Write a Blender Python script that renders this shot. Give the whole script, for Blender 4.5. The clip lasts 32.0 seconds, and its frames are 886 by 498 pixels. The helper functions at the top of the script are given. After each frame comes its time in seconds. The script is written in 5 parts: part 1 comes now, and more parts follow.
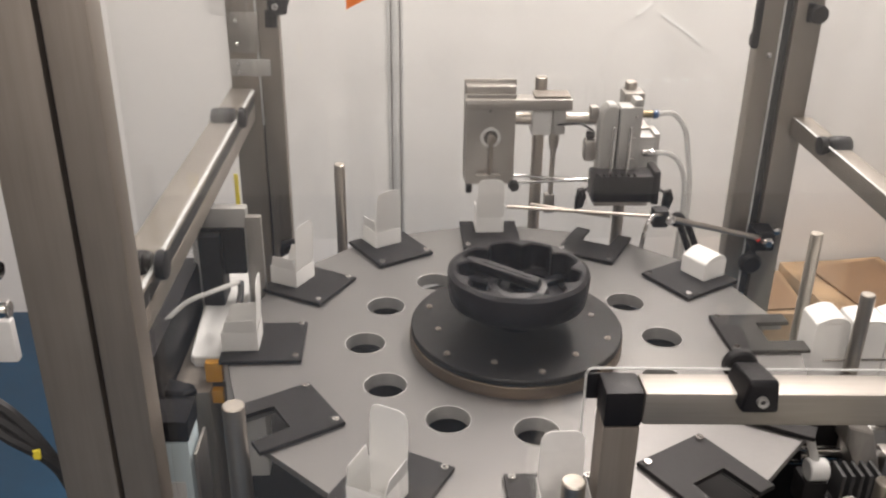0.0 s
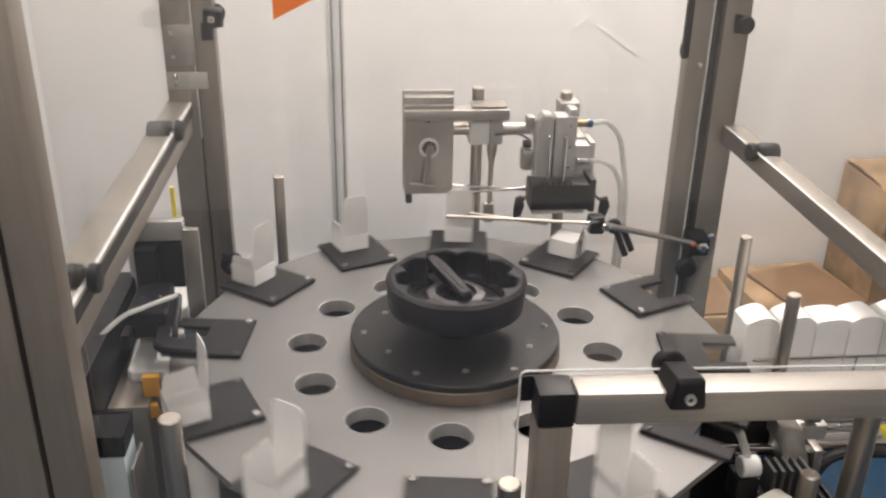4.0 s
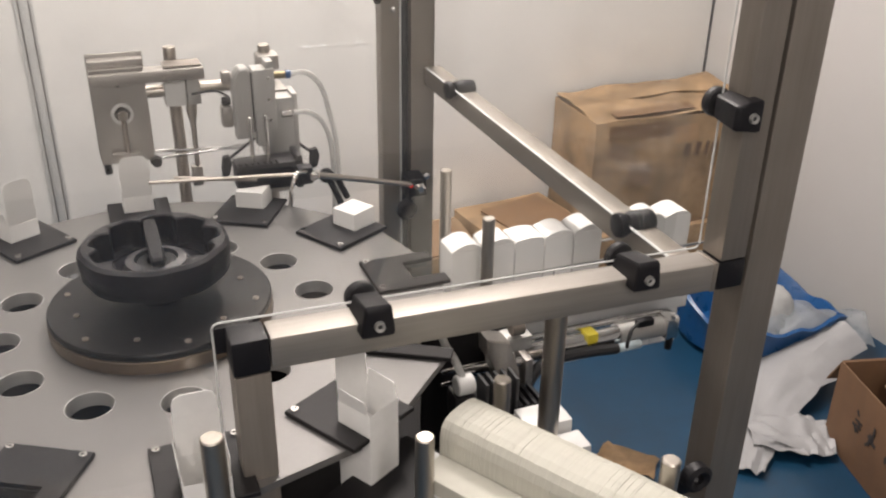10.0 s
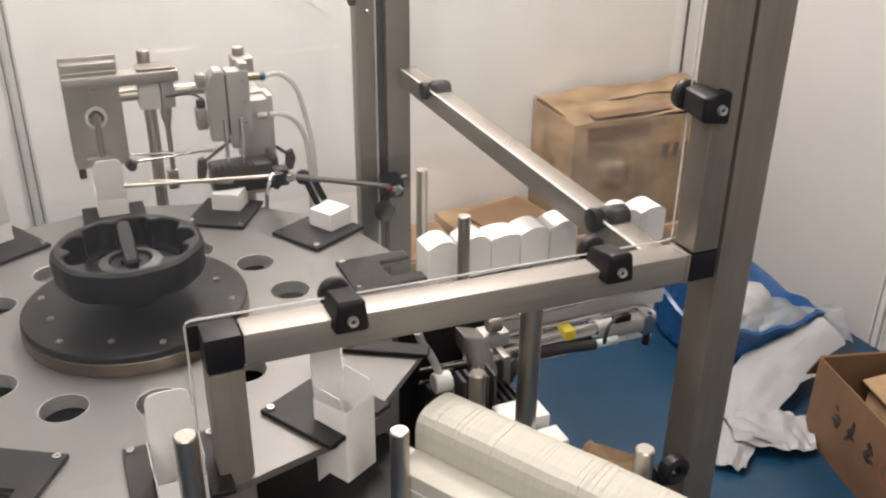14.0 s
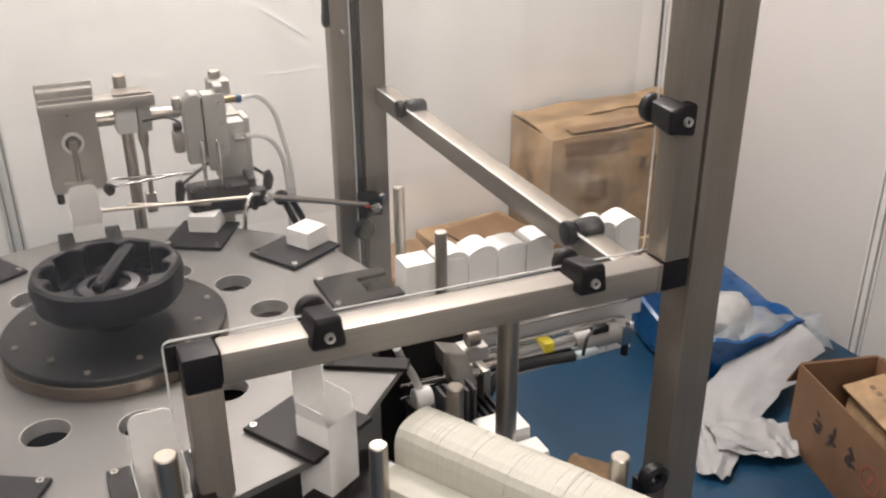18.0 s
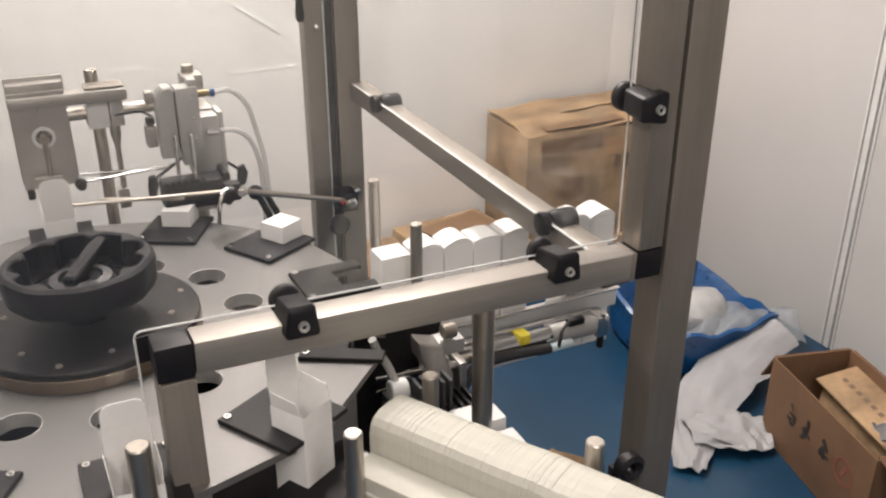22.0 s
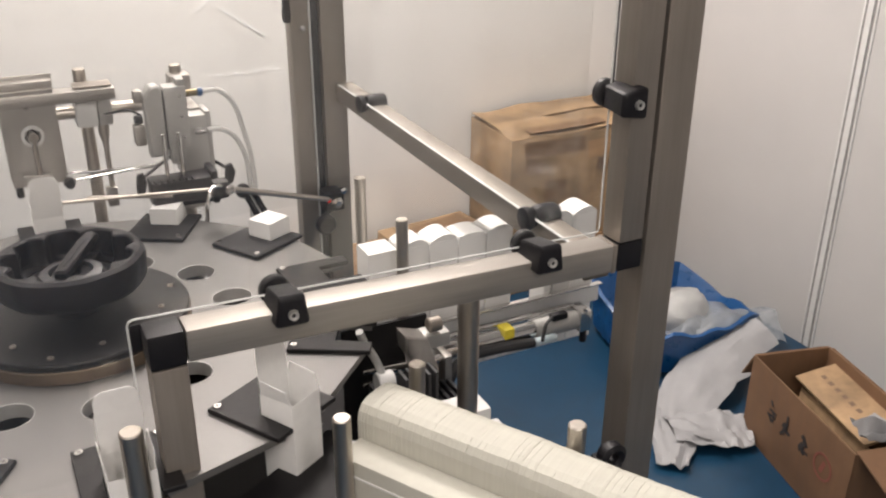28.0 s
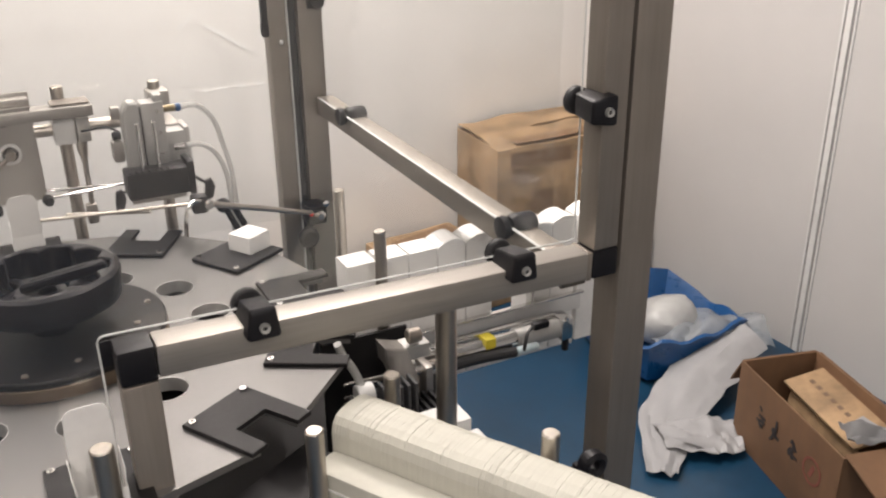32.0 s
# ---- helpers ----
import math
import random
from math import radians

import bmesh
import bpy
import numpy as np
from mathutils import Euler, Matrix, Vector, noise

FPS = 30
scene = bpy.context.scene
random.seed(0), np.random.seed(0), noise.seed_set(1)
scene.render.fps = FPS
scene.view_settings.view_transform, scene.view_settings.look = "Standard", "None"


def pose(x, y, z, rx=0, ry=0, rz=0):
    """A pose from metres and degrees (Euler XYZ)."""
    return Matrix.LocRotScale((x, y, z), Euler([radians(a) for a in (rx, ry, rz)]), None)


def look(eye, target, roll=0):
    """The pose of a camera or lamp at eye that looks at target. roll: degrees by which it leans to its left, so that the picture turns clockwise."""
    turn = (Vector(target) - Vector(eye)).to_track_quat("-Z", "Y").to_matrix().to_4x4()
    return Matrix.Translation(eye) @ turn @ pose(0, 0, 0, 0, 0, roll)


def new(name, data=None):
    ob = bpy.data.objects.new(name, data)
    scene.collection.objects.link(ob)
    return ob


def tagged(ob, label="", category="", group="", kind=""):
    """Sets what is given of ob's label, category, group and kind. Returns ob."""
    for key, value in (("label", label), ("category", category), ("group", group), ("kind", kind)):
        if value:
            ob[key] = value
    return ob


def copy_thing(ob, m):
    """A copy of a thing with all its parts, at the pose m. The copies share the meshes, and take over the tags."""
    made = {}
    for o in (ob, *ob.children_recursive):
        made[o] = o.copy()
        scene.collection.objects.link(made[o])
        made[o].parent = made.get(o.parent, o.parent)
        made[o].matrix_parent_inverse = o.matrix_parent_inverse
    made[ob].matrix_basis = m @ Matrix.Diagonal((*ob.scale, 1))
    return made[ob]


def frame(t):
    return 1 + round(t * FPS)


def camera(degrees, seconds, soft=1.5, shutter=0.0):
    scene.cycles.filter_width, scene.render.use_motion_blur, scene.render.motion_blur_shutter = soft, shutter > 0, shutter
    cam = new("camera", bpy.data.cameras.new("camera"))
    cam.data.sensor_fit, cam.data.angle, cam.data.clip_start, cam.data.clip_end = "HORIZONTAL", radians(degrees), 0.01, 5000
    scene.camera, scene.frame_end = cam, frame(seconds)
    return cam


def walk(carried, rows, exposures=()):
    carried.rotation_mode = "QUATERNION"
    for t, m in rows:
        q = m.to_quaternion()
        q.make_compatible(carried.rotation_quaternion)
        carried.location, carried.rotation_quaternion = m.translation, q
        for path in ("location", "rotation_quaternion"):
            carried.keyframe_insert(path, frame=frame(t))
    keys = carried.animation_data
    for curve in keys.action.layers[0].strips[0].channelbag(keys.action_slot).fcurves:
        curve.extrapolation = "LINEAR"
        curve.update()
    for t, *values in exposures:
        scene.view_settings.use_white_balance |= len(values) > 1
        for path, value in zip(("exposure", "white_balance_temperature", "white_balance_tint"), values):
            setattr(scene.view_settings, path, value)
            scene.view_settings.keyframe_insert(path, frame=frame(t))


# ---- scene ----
cam = camera(52.2, 32.0, soft=2.2, shutter=0.5)
PATH = [
    (0, (-0.142, -1.039, 1.530), (-0.066, 0.76, 0.675), 0.7),
    (0.5, (-0.139, -1.04, 1.5265), (-0.048, 0.76, 0.673), 0.8),
    (1, (-0.14, -1.047, 1.528), (-0.048, 0.76, 0.676), 0.7),
    (1.5, (-0.142, -1.042, 1.525), (-0.05, 0.765, 0.679), 0.6),
    (2, (-0.147, -1.053, 1.533), (-0.05, 0.759, 0.692), 0.8),
    (2.5, (-0.144, -1.054, 1.535), (-0.028, 0.759, 0.699), 0.9),
    (3, (-0.144, -1.051, 1.53), (-0.007, 0.764, 0.7), 1.1),
    (3.5, (-0.137, -1.052, 1.529), (0.018, 0.762, 0.701), 1.2),
    (5.5, (-0.107, -1.048, 1.531), (0.219, 0.736, 0.688), 1.0),
    (6, (-0.1, -1.057, 1.523), (0.284, 0.728, 0.705), 1.1),
    (6.5, (-0.086, -1.061, 1.515), (0.388, 0.706, 0.707), 1.2),
    (7, (-0.096, -1.06, 1.513), (0.384, 0.698, 0.688), 1.2),
    (7.5, (-0.093, -1.051, 1.512), (0.402, 0.703, 0.688), 1.7),
    (8, (-0.067, -1.061, 1.505), (0.484, 0.666, 0.659), 1.6),
    (8.5, (-0.046, -1.072, 1.512), (0.57, 0.625, 0.651), 1.0),
    (9, (-0.044, -1.073, 1.505), (0.632, 0.596, 0.635), 1.5),
    (9.5, (-0.044, -1.08, 1.509), (0.638, 0.578, 0.622), 1.3),
    (10, (-0.049, -1.079, 1.511), (0.628, 0.578, 0.619), 1.0),
    (10.5, (-0.052, -1.077, 1.508), (0.629, 0.578, 0.617), 1.2),
    (11, (-0.051, -1.082, 1.507), (0.63, 0.579, 0.624), 1.0),
    (11.5, (-0.047, -1.081, 1.505), (0.633, 0.58, 0.623), 1.0),
    (12, (-0.04, -1.08, 1.505), (0.639, 0.578, 0.616), 0.7),
    (12.5, (-0.04, -1.083, 1.505), (0.648, 0.569, 0.612), 0.7),
    (13, (-0.041, -1.082, 1.501), (0.653, 0.569, 0.61), 0.9),
    (13.5, (-0.04, -1.086, 1.502), (0.663, 0.564, 0.616), 0.7),
    (15.5, (-0.049, -1.094, 1.496), (0.687, 0.556, 0.637), 1.0),
    (16, (-0.042, -1.093, 1.497), (0.698, 0.554, 0.638), 1.0),
    (16.5, (-0.038, -1.098, 1.503), (0.71, 0.545, 0.642), 0.8),
    (17, (-0.032, -1.098, 1.503), (0.715, 0.545, 0.641), 0.3),
    (17.5, (-0.029, -1.102, 1.506), (0.717, 0.545, 0.65), -0.1),
    (18, (-0.037, -1.106, 1.504), (0.713, 0.546, 0.662), -0.3),
    (18.5, (-0.043, -1.107, 1.504), (0.709, 0.546, 0.665), -0.2),
    (19, (-0.054, -1.108, 1.499), (0.708, 0.545, 0.671), 0.6),
    (19.5, (-0.055, -1.113, 1.501), (0.705, 0.542, 0.674), 0.3),
    (20, (-0.06, -1.119, 1.499), (0.704, 0.542, 0.687), 0.3),
    (20.5, (-0.062, -1.119, 1.498), (0.711, 0.539, 0.691), 0.4),
    (21, (-0.058, -1.116, 1.495), (0.72, 0.537, 0.681), 0.2),
    (21.5, (-0.047, -1.116, 1.495), (0.734, 0.529, 0.667), 0.2),
    (22, (-0.036, -1.112, 1.491), (0.759, 0.52, 0.653), -0.0),
    (22.5, (-0.035, -1.116, 1.49), (0.763, 0.517, 0.655), -0.3),
    (23, (-0.039, -1.117, 1.489), (0.778, 0.506, 0.654), -0.1),
    (23.5, (-0.042, -1.116, 1.488), (0.783, 0.502, 0.65), 0.2),
    (24, (-0.046, -1.125, 1.496), (0.781, 0.49, 0.655), 0.3),
    (24.5, (-0.045, -1.128, 1.492), (0.782, 0.489, 0.655), 0.3),
    (25, (-0.049, -1.134, 1.491), (0.776, 0.488, 0.66), 0.3),
    (25.5, (-0.053, -1.134, 1.489), (0.776, 0.484, 0.656), 0.4),
    (27.5, (-0.05, -1.142, 1.487), (0.78, 0.481, 0.666), 0.3),
    (28, (-0.05, -1.137, 1.486), (0.779, 0.486, 0.661), 0.3),
    (28.5, (-0.052, -1.137, 1.486), (0.777, 0.486, 0.662), 0.3),
    (29, (-0.052, -1.143, 1.484), (0.778, 0.484, 0.669), 0.2),
    (29.5, (-0.052, -1.143, 1.483), (0.778, 0.486, 0.672), 0.3),
    (30, (-0.049, -1.145, 1.483), (0.789, 0.484, 0.679), 0.2),
    (30.5, (-0.038, -1.142, 1.483), (0.798, 0.489, 0.685), -0.3),
    (31, (-0.036, -1.148, 1.488), (0.801, 0.482, 0.688), -0.4),
    (31.5, (-0.031, -1.144, 1.487), (0.808, 0.484, 0.683), -0.5),
    (32, (-0.029, -1.148, 1.484), (0.815, 0.479, 0.683), -0.6),
]
walk(cam, [(t, look(eye, target, roll)) for t, eye, target, roll in PATH],
     exposures=[(0.0, -0.12), (3.5, -0.10), (6.0, -0.05), (8.5, -0.19), (10.5, -0.10), (13.0, -0.02), (21.0, -0.05), (32.0, -0.06)])
SOFTWHITE = (1.0, 0.905, 0.848)

# ---- world and light ----
world = bpy.data.worlds.new("world")
scene.world = world
world.use_nodes = True
world.node_tree.nodes["Background"].inputs[0].default_value = (0.9, 0.92, 1.0, 1)
world.node_tree.nodes["Background"].inputs[1].default_value = 0.15
scene.view_settings.exposure = 0.0

TZ = 0.9            # height of the indexing table's top


# ---- materials ----
def mat(name, color, rough=0.5, metal=0.0, grain=40.0, amount=0.12, bump=0.0, stretch=(1, 1, 1), stain=3.0,
        stain_amount=0.1, rough_var=0.1, emit=0.0, transmission=0.0, alpha=1.0, island=0.0, obrand=0.0, coat=0.0, spec=0.5):
    """A surface with grain and stains at two scales."""
    m = bpy.data.materials.new(name)
    m.use_nodes = True
    nt = m.node_tree
    n, l = nt.nodes, nt.links
    b = n["Principled BSDF"]
    tc = n.new("ShaderNodeTexCoord")
    mp = n.new("ShaderNodeMapping")
    mp.inputs["Scale"].default_value = stretch
    l.new(tc.outputs["Object"], mp.inputs["Vector"])
    fine = n.new("ShaderNodeTexNoise")
    fine.inputs["Scale"].default_value, fine.inputs["Detail"].default_value = grain, 5
    big = n.new("ShaderNodeTexNoise")
    big.inputs["Scale"].default_value, big.inputs["Detail"].default_value = stain, 3
    l.new(mp.outputs[0], fine.inputs["Vector"])
    l.new(tc.outputs["Object"], big.inputs["Vector"])
    base = n.new("ShaderNodeRGB")
    base.outputs[0].default_value = (*color, 1)
    last = base.outputs[0]
    for src, amt in ((fine, amount), (big, stain_amount)):
        mr = n.new("ShaderNodeMapRange")
        mr.inputs["From Min"].default_value, mr.inputs["From Max"].default_value = 0.3, 0.7
        mr.inputs["To Min"].default_value, mr.inputs["To Max"].default_value = 1 - amt, 1 + amt * 0.5
        l.new(src.outputs["Fac"], mr.inputs["Value"])
        hv = n.new("ShaderNodeHueSaturation")
        l.new(mr.outputs[0], hv.inputs["Value"])
        l.new(last, hv.inputs["Color"])
        last = hv.outputs[0]
    if island or obrand:
        src = n.new("ShaderNodeNewGeometry").outputs["Random Per Island"] if island else n.new("ShaderNodeObjectInfo").outputs["Random"]
        mr = n.new("ShaderNodeMapRange")
        mr.inputs["To Min"].default_value, mr.inputs["To Max"].default_value = 1 - max(island, obrand), 1.0
        l.new(src, mr.inputs["Value"])
        hv = n.new("ShaderNodeHueSaturation")
        l.new(mr.outputs[0], hv.inputs["Value"])
        l.new(last, hv.inputs["Color"])
        last = hv.outputs[0]
    l.new(last, b.inputs["Base Color"])
    mr = n.new("ShaderNodeMapRange")
    mr.inputs["To Min"].default_value, mr.inputs["To Max"].default_value = max(0.02, rough - rough_var), min(1, rough + rough_var)
    l.new(fine.outputs["Fac"], mr.inputs["Value"])
    l.new(mr.outputs[0], b.inputs["Roughness"])
    b.inputs["Metallic"].default_value = metal
    b.inputs["Specular IOR Level"].default_value = spec
    b.inputs["Coat Weight"].default_value = coat
    b.inputs["Transmission Weight"].default_value = transmission
    b.inputs["Alpha"].default_value = alpha
    if emit:
        b.inputs["Emission Color"].default_value = (*color, 1)
        b.inputs["Emission Strength"].default_value = emit
    if bump:
        bp = n.new("ShaderNodeBump")
        bp.inputs["Strength"].default_value, bp.inputs["Distance"].default_value = bump, 0.002
        l.new(fine.outputs["Fac"], bp.inputs["Height"])
        l.new(bp.outputs[0], b.inputs["Normal"])
    return m


STEEL = mat("brushed_steel", (0.295, 0.262, 0.230), 0.42, 0.7, 220, 0.09, 0.02, (1, 1, 0.04), 6, 0.14)
STEEL_X = mat("brushed_steel_along", (0.335, 0.312, 0.285), 0.48, 0.7, 220, 0.10, 0.03, (0.04, 1, 1), 6, 0.14)
STEEL_Y = mat("brushed_steel_side", (0.30, 0.27, 0.238), 0.46, 0.7, 220, 0.10, 0.03, (1, 0.04, 1), 6, 0.14)
ROD = mat("ground_rod", (0.52, 0.48, 0.43), 0.36, 1.0, 150, 0.1, 0.0, (1, 1, 0.1))
CHROME = mat("chrome", (0.75, 0.74, 0.73), 0.1, 1.0, 80, 0.06)
TABLE_ALU = mat("anodised_table", (0.18, 0.175, 0.171), 0.42, 0.5, 160, 0.05, 0.02, (1, 1, 1), 5, 0.06)
ALU = mat("milled_aluminium", (0.40, 0.38, 0.355), 0.42, 0.9, 130, 0.12, 0.03, (1, 1, 0.3), 12, 0.12)
ALU_PALE = mat("pale_aluminium", (0.43, 0.425, 0.41), 0.5, 0.5, 130, 0.08, 0.02)
BLACK_AN = mat("black_anodised", (0.012, 0.011, 0.012), 0.55, 0.0, 200, 0.2, 0.02, stain=8, stain_amount=0.2, spec=0.3)
BLACK_PL = mat("black_plastic", (0.007, 0.0066, 0.009), 0.5, 0.0, 300, 0.2, 0.05, stain=10, stain_amount=0.2, spec=0.3)
BLACK_DISC = mat("black_disc", (0.0095, 0.0085, 0.0083), 0.40, 0.0, 120, 0.2, 0.02, spec=0.25)
WORN_BLACK = mat("worn_black_plastic", (0.007, 0.0058, 0.0085), 0.40, 0.0, 160, 0.25, 0.04, stain=22, stain_amount=0.35, rough_var=0.15, spec=0.28)
WORN_GREY = mat("worn_grey_ring", (0.07, 0.068, 0.072), 0.35, 0.3, 90, 0.25, 0.04, stain=30, stain_amount=0.3)
BOSSM = mat("bronzed_boss", (0.20, 0.155, 0.115), 0.38, 0.85, 140, 0.15, 0.02, stain=8, stain_amount=0.2)
BRASS = mat("dull_brass", (0.24, 0.19, 0.11), 0.4, 0.9)
RUBBER = mat("rubber", (0.02, 0.02, 0.022), 0.6, 0.0, 200, 0.2, 0.05)
CARTON = mat("white_board", (0.76, 0.755, 0.74), 0.5, 0.0, 90, 0.03, 0.02, stain=14, stain_amount=0.03)
CARTON_CREAM = mat("cream_board", (0.54, 0.53, 0.465), 0.6, 0.0, 90, 0.05, 0.02, obrand=0.05)
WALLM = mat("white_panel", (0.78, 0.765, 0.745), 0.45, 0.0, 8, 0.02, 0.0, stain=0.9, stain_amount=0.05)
# white panel with the east wall's weaker light put into its colour
WALL_SHADED = mat("shaded_white_panel", (0.47, 0.462, 0.451), 0.42, 0.0, 8, 0.02, 0.0, stain=0.9, stain_amount=0.06)
WALL_DIM = mat("unseen_dark_wall", (0.24, 0.222, 0.205), 0.6, 0.0, 6, 0.05, 0.0, stain=0.7, stain_amount=0.25)
CEILM = mat("ceiling_white", (0.8, 0.79, 0.77), 0.7, 0.0, 20, 0.03)
FLOORM = mat("blue_epoxy", (0.0065, 0.038, 0.080), 0.34, 0.0, 25, 0.12, 0.02, stain=2.5, stain_amount=0.25)
CARDBOARD = mat("corrugated_board", (0.205, 0.122, 0.064), 0.75, 0.0, 60, 0.1, 0.05, (1, 1, 0.2), 5, 0.2)
# the brown board darkened, to imitate the weak light on the open box
SHADED_BOARD = mat("shaded_brown_board", (0.150, 0.080, 0.040), 0.75, 0.0, 60, 0.1, 0.05, (1, 1, 0.2), 5, 0.25)
CARDBOARD2 = mat("worn_board", (0.34, 0.225, 0.125), 0.75, 0.0, 40, 0.2, 0.08, stain=7, stain_amount=0.45)
BLUE_BAG = mat("blue_film", (0.004, 0.060, 0.19), 0.3, 0.0, 30, 0.15, 0.1)
CLEAR_BAG = mat("clear_film", (0.40, 0.43, 0.46), 0.3, 0.0, 40, 0.08, 0.1, alpha=0.6)
MILKY = mat("milky_film", (0.40, 0.405, 0.40), 0.35, 0.0, 25, 0.10, 0.3, stain=14, stain_amount=0.15, alpha=0.9)
PAPER = mat("white_paper", (0.295, 0.297, 0.305), 0.6, 0.0, 30, 0.04, 0.1)
ORANGE = mat("orange_tag", (0.85, 0.22, 0.04), 0.5)
YELLOW = mat("yellow_tape", (0.75, 0.62, 0.05), 0.5)
AMBER = mat("amber_part", (0.62, 0.30, 0.03), 0.45)
PALEBLUE = mat("pale_blue_housing", (0.52, 0.62, 0.66), 0.45)
HOSE = mat("clear_hose", (0.66, 0.66, 0.64), 0.25, 0.0, 60, 0.05, alpha=0.55)
WHITE_PL = mat("white_plastic", (0.62, 0.62, 0.61), 0.35, 0.0, 60, 0.04)
WOOD = mat("pallet_wood", (0.40, 0.24, 0.12), 0.7, 0.0, 30, 0.25, 0.1, (0.1, 1, 1))
INK = mat("black_ink", (0.025, 0.02, 0.02), 0.7)
INK_GREY = mat("faded_ink", (0.15, 0.095, 0.06), 0.7)
REDINK = mat("red_brown_ink", (0.20, 0.06, 0.04), 0.7)
RED_LED = mat("red_indicator", (0.55, 0.02, 0.015), 0.3, emit=0.5)
DARK_GAP = mat("joint_gap", (0.27, 0.26, 0.25), 0.6)
GLINT = mat("painted_glint", (0.93, 0.93, 0.92), 0.2)
LAMPM = mat("lamp_tube", (1.0, 0.92, 0.84), 0.5, emit=6.0)


def acrylic(name="acrylic", dust=0.0):
    m = bpy.data.materials.new(name)
    m.use_nodes = True
    n, l = m.node_tree.nodes, m.node_tree.links
    n.remove(n["Principled BSDF"])
    t, g, mix, lw, pw, mr = (n.new("ShaderNodeBsdfTransparent"), n.new("ShaderNodeBsdfGlossy"), n.new("ShaderNodeMixShader"), n.new("ShaderNodeLayerWeight"),
                             n.new("ShaderNodeMath"), n.new("ShaderNodeMapRange"))
    t.inputs[0].default_value = (0.985, 0.988, 0.985, 1)
    g.inputs["Roughness"].default_value = 0.02
    pw.operation = "POWER"
    pw.inputs[1].default_value = 5.0
    mr.inputs["To Min"].default_value, mr.inputs["To Max"].default_value = 0.045, 0.36
    l.new(lw.outputs["Facing"], pw.inputs[0])
    l.new(pw.outputs[0], mr.inputs["Value"])
    l.new(mr.outputs[0], mix.inputs[0])
    l.new(t.outputs[0], mix.inputs[1])
    l.new(g.outputs[0], mix.inputs[2])
    if dust:
        dif, nz, rg, dm = n.new("ShaderNodeBsdfDiffuse"), n.new("ShaderNodeTexNoise"), n.new("ShaderNodeMapRange"), n.new("ShaderNodeMixShader")
        dif.inputs[0].default_value = (0.8, 0.79, 0.79, 1)
        nz.inputs["Scale"].default_value, nz.inputs["Detail"].default_value = 3.5, 5
        rg.inputs["From Min"].default_value, rg.inputs["From Max"].default_value = 0.35, 0.7
        rg.inputs["To Min"].default_value, rg.inputs["To Max"].default_value = dust * 0.7, dust * 1.5
        l.new(nz.outputs["Fac"], rg.inputs["Value"])
        l.new(rg.outputs[0], dm.inputs[0])
        l.new(mix.outputs[0], dm.inputs[1])
        l.new(dif.outputs[0], dm.inputs[2])
        mix = dm
    l.new(mix.outputs[0], n["Material Output"].inputs[0])
    return m


ACRYLIC = acrylic()
ACRYLIC_DUSTY = acrylic("dusty_acrylic", 0.012)
ACRYLIC_EDGE = mat("acrylic_edge", (0.62, 0.63, 0.62), 0.25)


# ---- mesh helpers ----
def place(verts, m):
    for v in verts:
        v.co = m @ v.co


def box(sx, sy, sz, at=(0, 0, 0), bevel=0.0, bm=None, turn=None, segs=2):
    """A block centred at 'at'."""
    bm = bm or bmesh.new()
    r = bmesh.ops.create_cube(bm, size=1.0)
    vs = r["verts"]
    for v in vs:
        v.co = Vector((v.co.x * sx, v.co.y * sy, v.co.z * sz))
    if bevel:
        es = list({e for v in vs for e in v.link_edges})
        r2 = bmesh.ops.bevel(bm, geom=es, offset=bevel, segments=segs, affect="EDGES", profile=0.6)
        vs = list({v for f in r2["faces"] for v in f.verts} | {v for v in vs if v.is_valid})
    m = Matrix.Translation(at) @ (turn.to_4x4() if turn else Matrix.Identity(4))
    place(vs, m)
    return bm


def turn(axis, deg):
    return Matrix.Rotation(radians(deg), 4, axis)


def lathe(profile, n=32, bm=None, m=None, closed=False):
    """Spins (radius, height) pairs round z."""
    bm = bm or bmesh.new()
    rings = []
    for r, z in profile:
        if r < 1e-6:
            rings.append([bm.verts.new((0, 0, z))])
        else:
            rings.append([bm.verts.new((r * math.cos(2 * math.pi * i / n), r * math.sin(2 * math.pi * i / n), z)) for i in range(n)])
    pairs = list(zip(rings, rings[1:])) + ([(rings[-1], rings[0])] if closed else [])
    for a, b in pairs:
        for i in range(n):
            j = (i + 1) % n
            q = [a[i % len(a)], a[j % len(a)], b[j % len(b)], b[i % len(b)]]
            q = list(dict.fromkeys(q))
            if len(q) > 2:
                bm.faces.new(q)
    if m:
        place([v for ring in rings for v in ring], m)
    return bm


def cyl(r, h, at=(0, 0, 0), axis="Z", n=24, bm=None, bevel=0.0015, m=None):
    """A round bar from 'at' along axis, with chamfered ends."""
    b = min(bevel, r * 0.4, h * 0.4)
    rot = {"Z": Matrix.Identity(4), "X": Matrix.Rotation(math.pi / 2, 4, "Y"), "Y": Matrix.Rotation(-math.pi / 2, 4, "X")}[axis]
    return lathe([(0, 0), (r - b, 0), (r, b), (r, h - b), (r - b, h), (0, h)], n, bm, (m or Matrix.Identity(4)) @ Matrix.Translation(at) @ rot)


def bar(p, q, r, n=16, bm=None, bevel=0.001):
    """A round bar from p to q."""
    p, q = Vector(p), Vector(q)
    rot = (q - p).to_track_quat("Z", "Y").to_matrix().to_4x4()
    return cyl(r, (q - p).length, n=n, bm=bm, bevel=bevel, m=Matrix.Translation(p) @ rot)


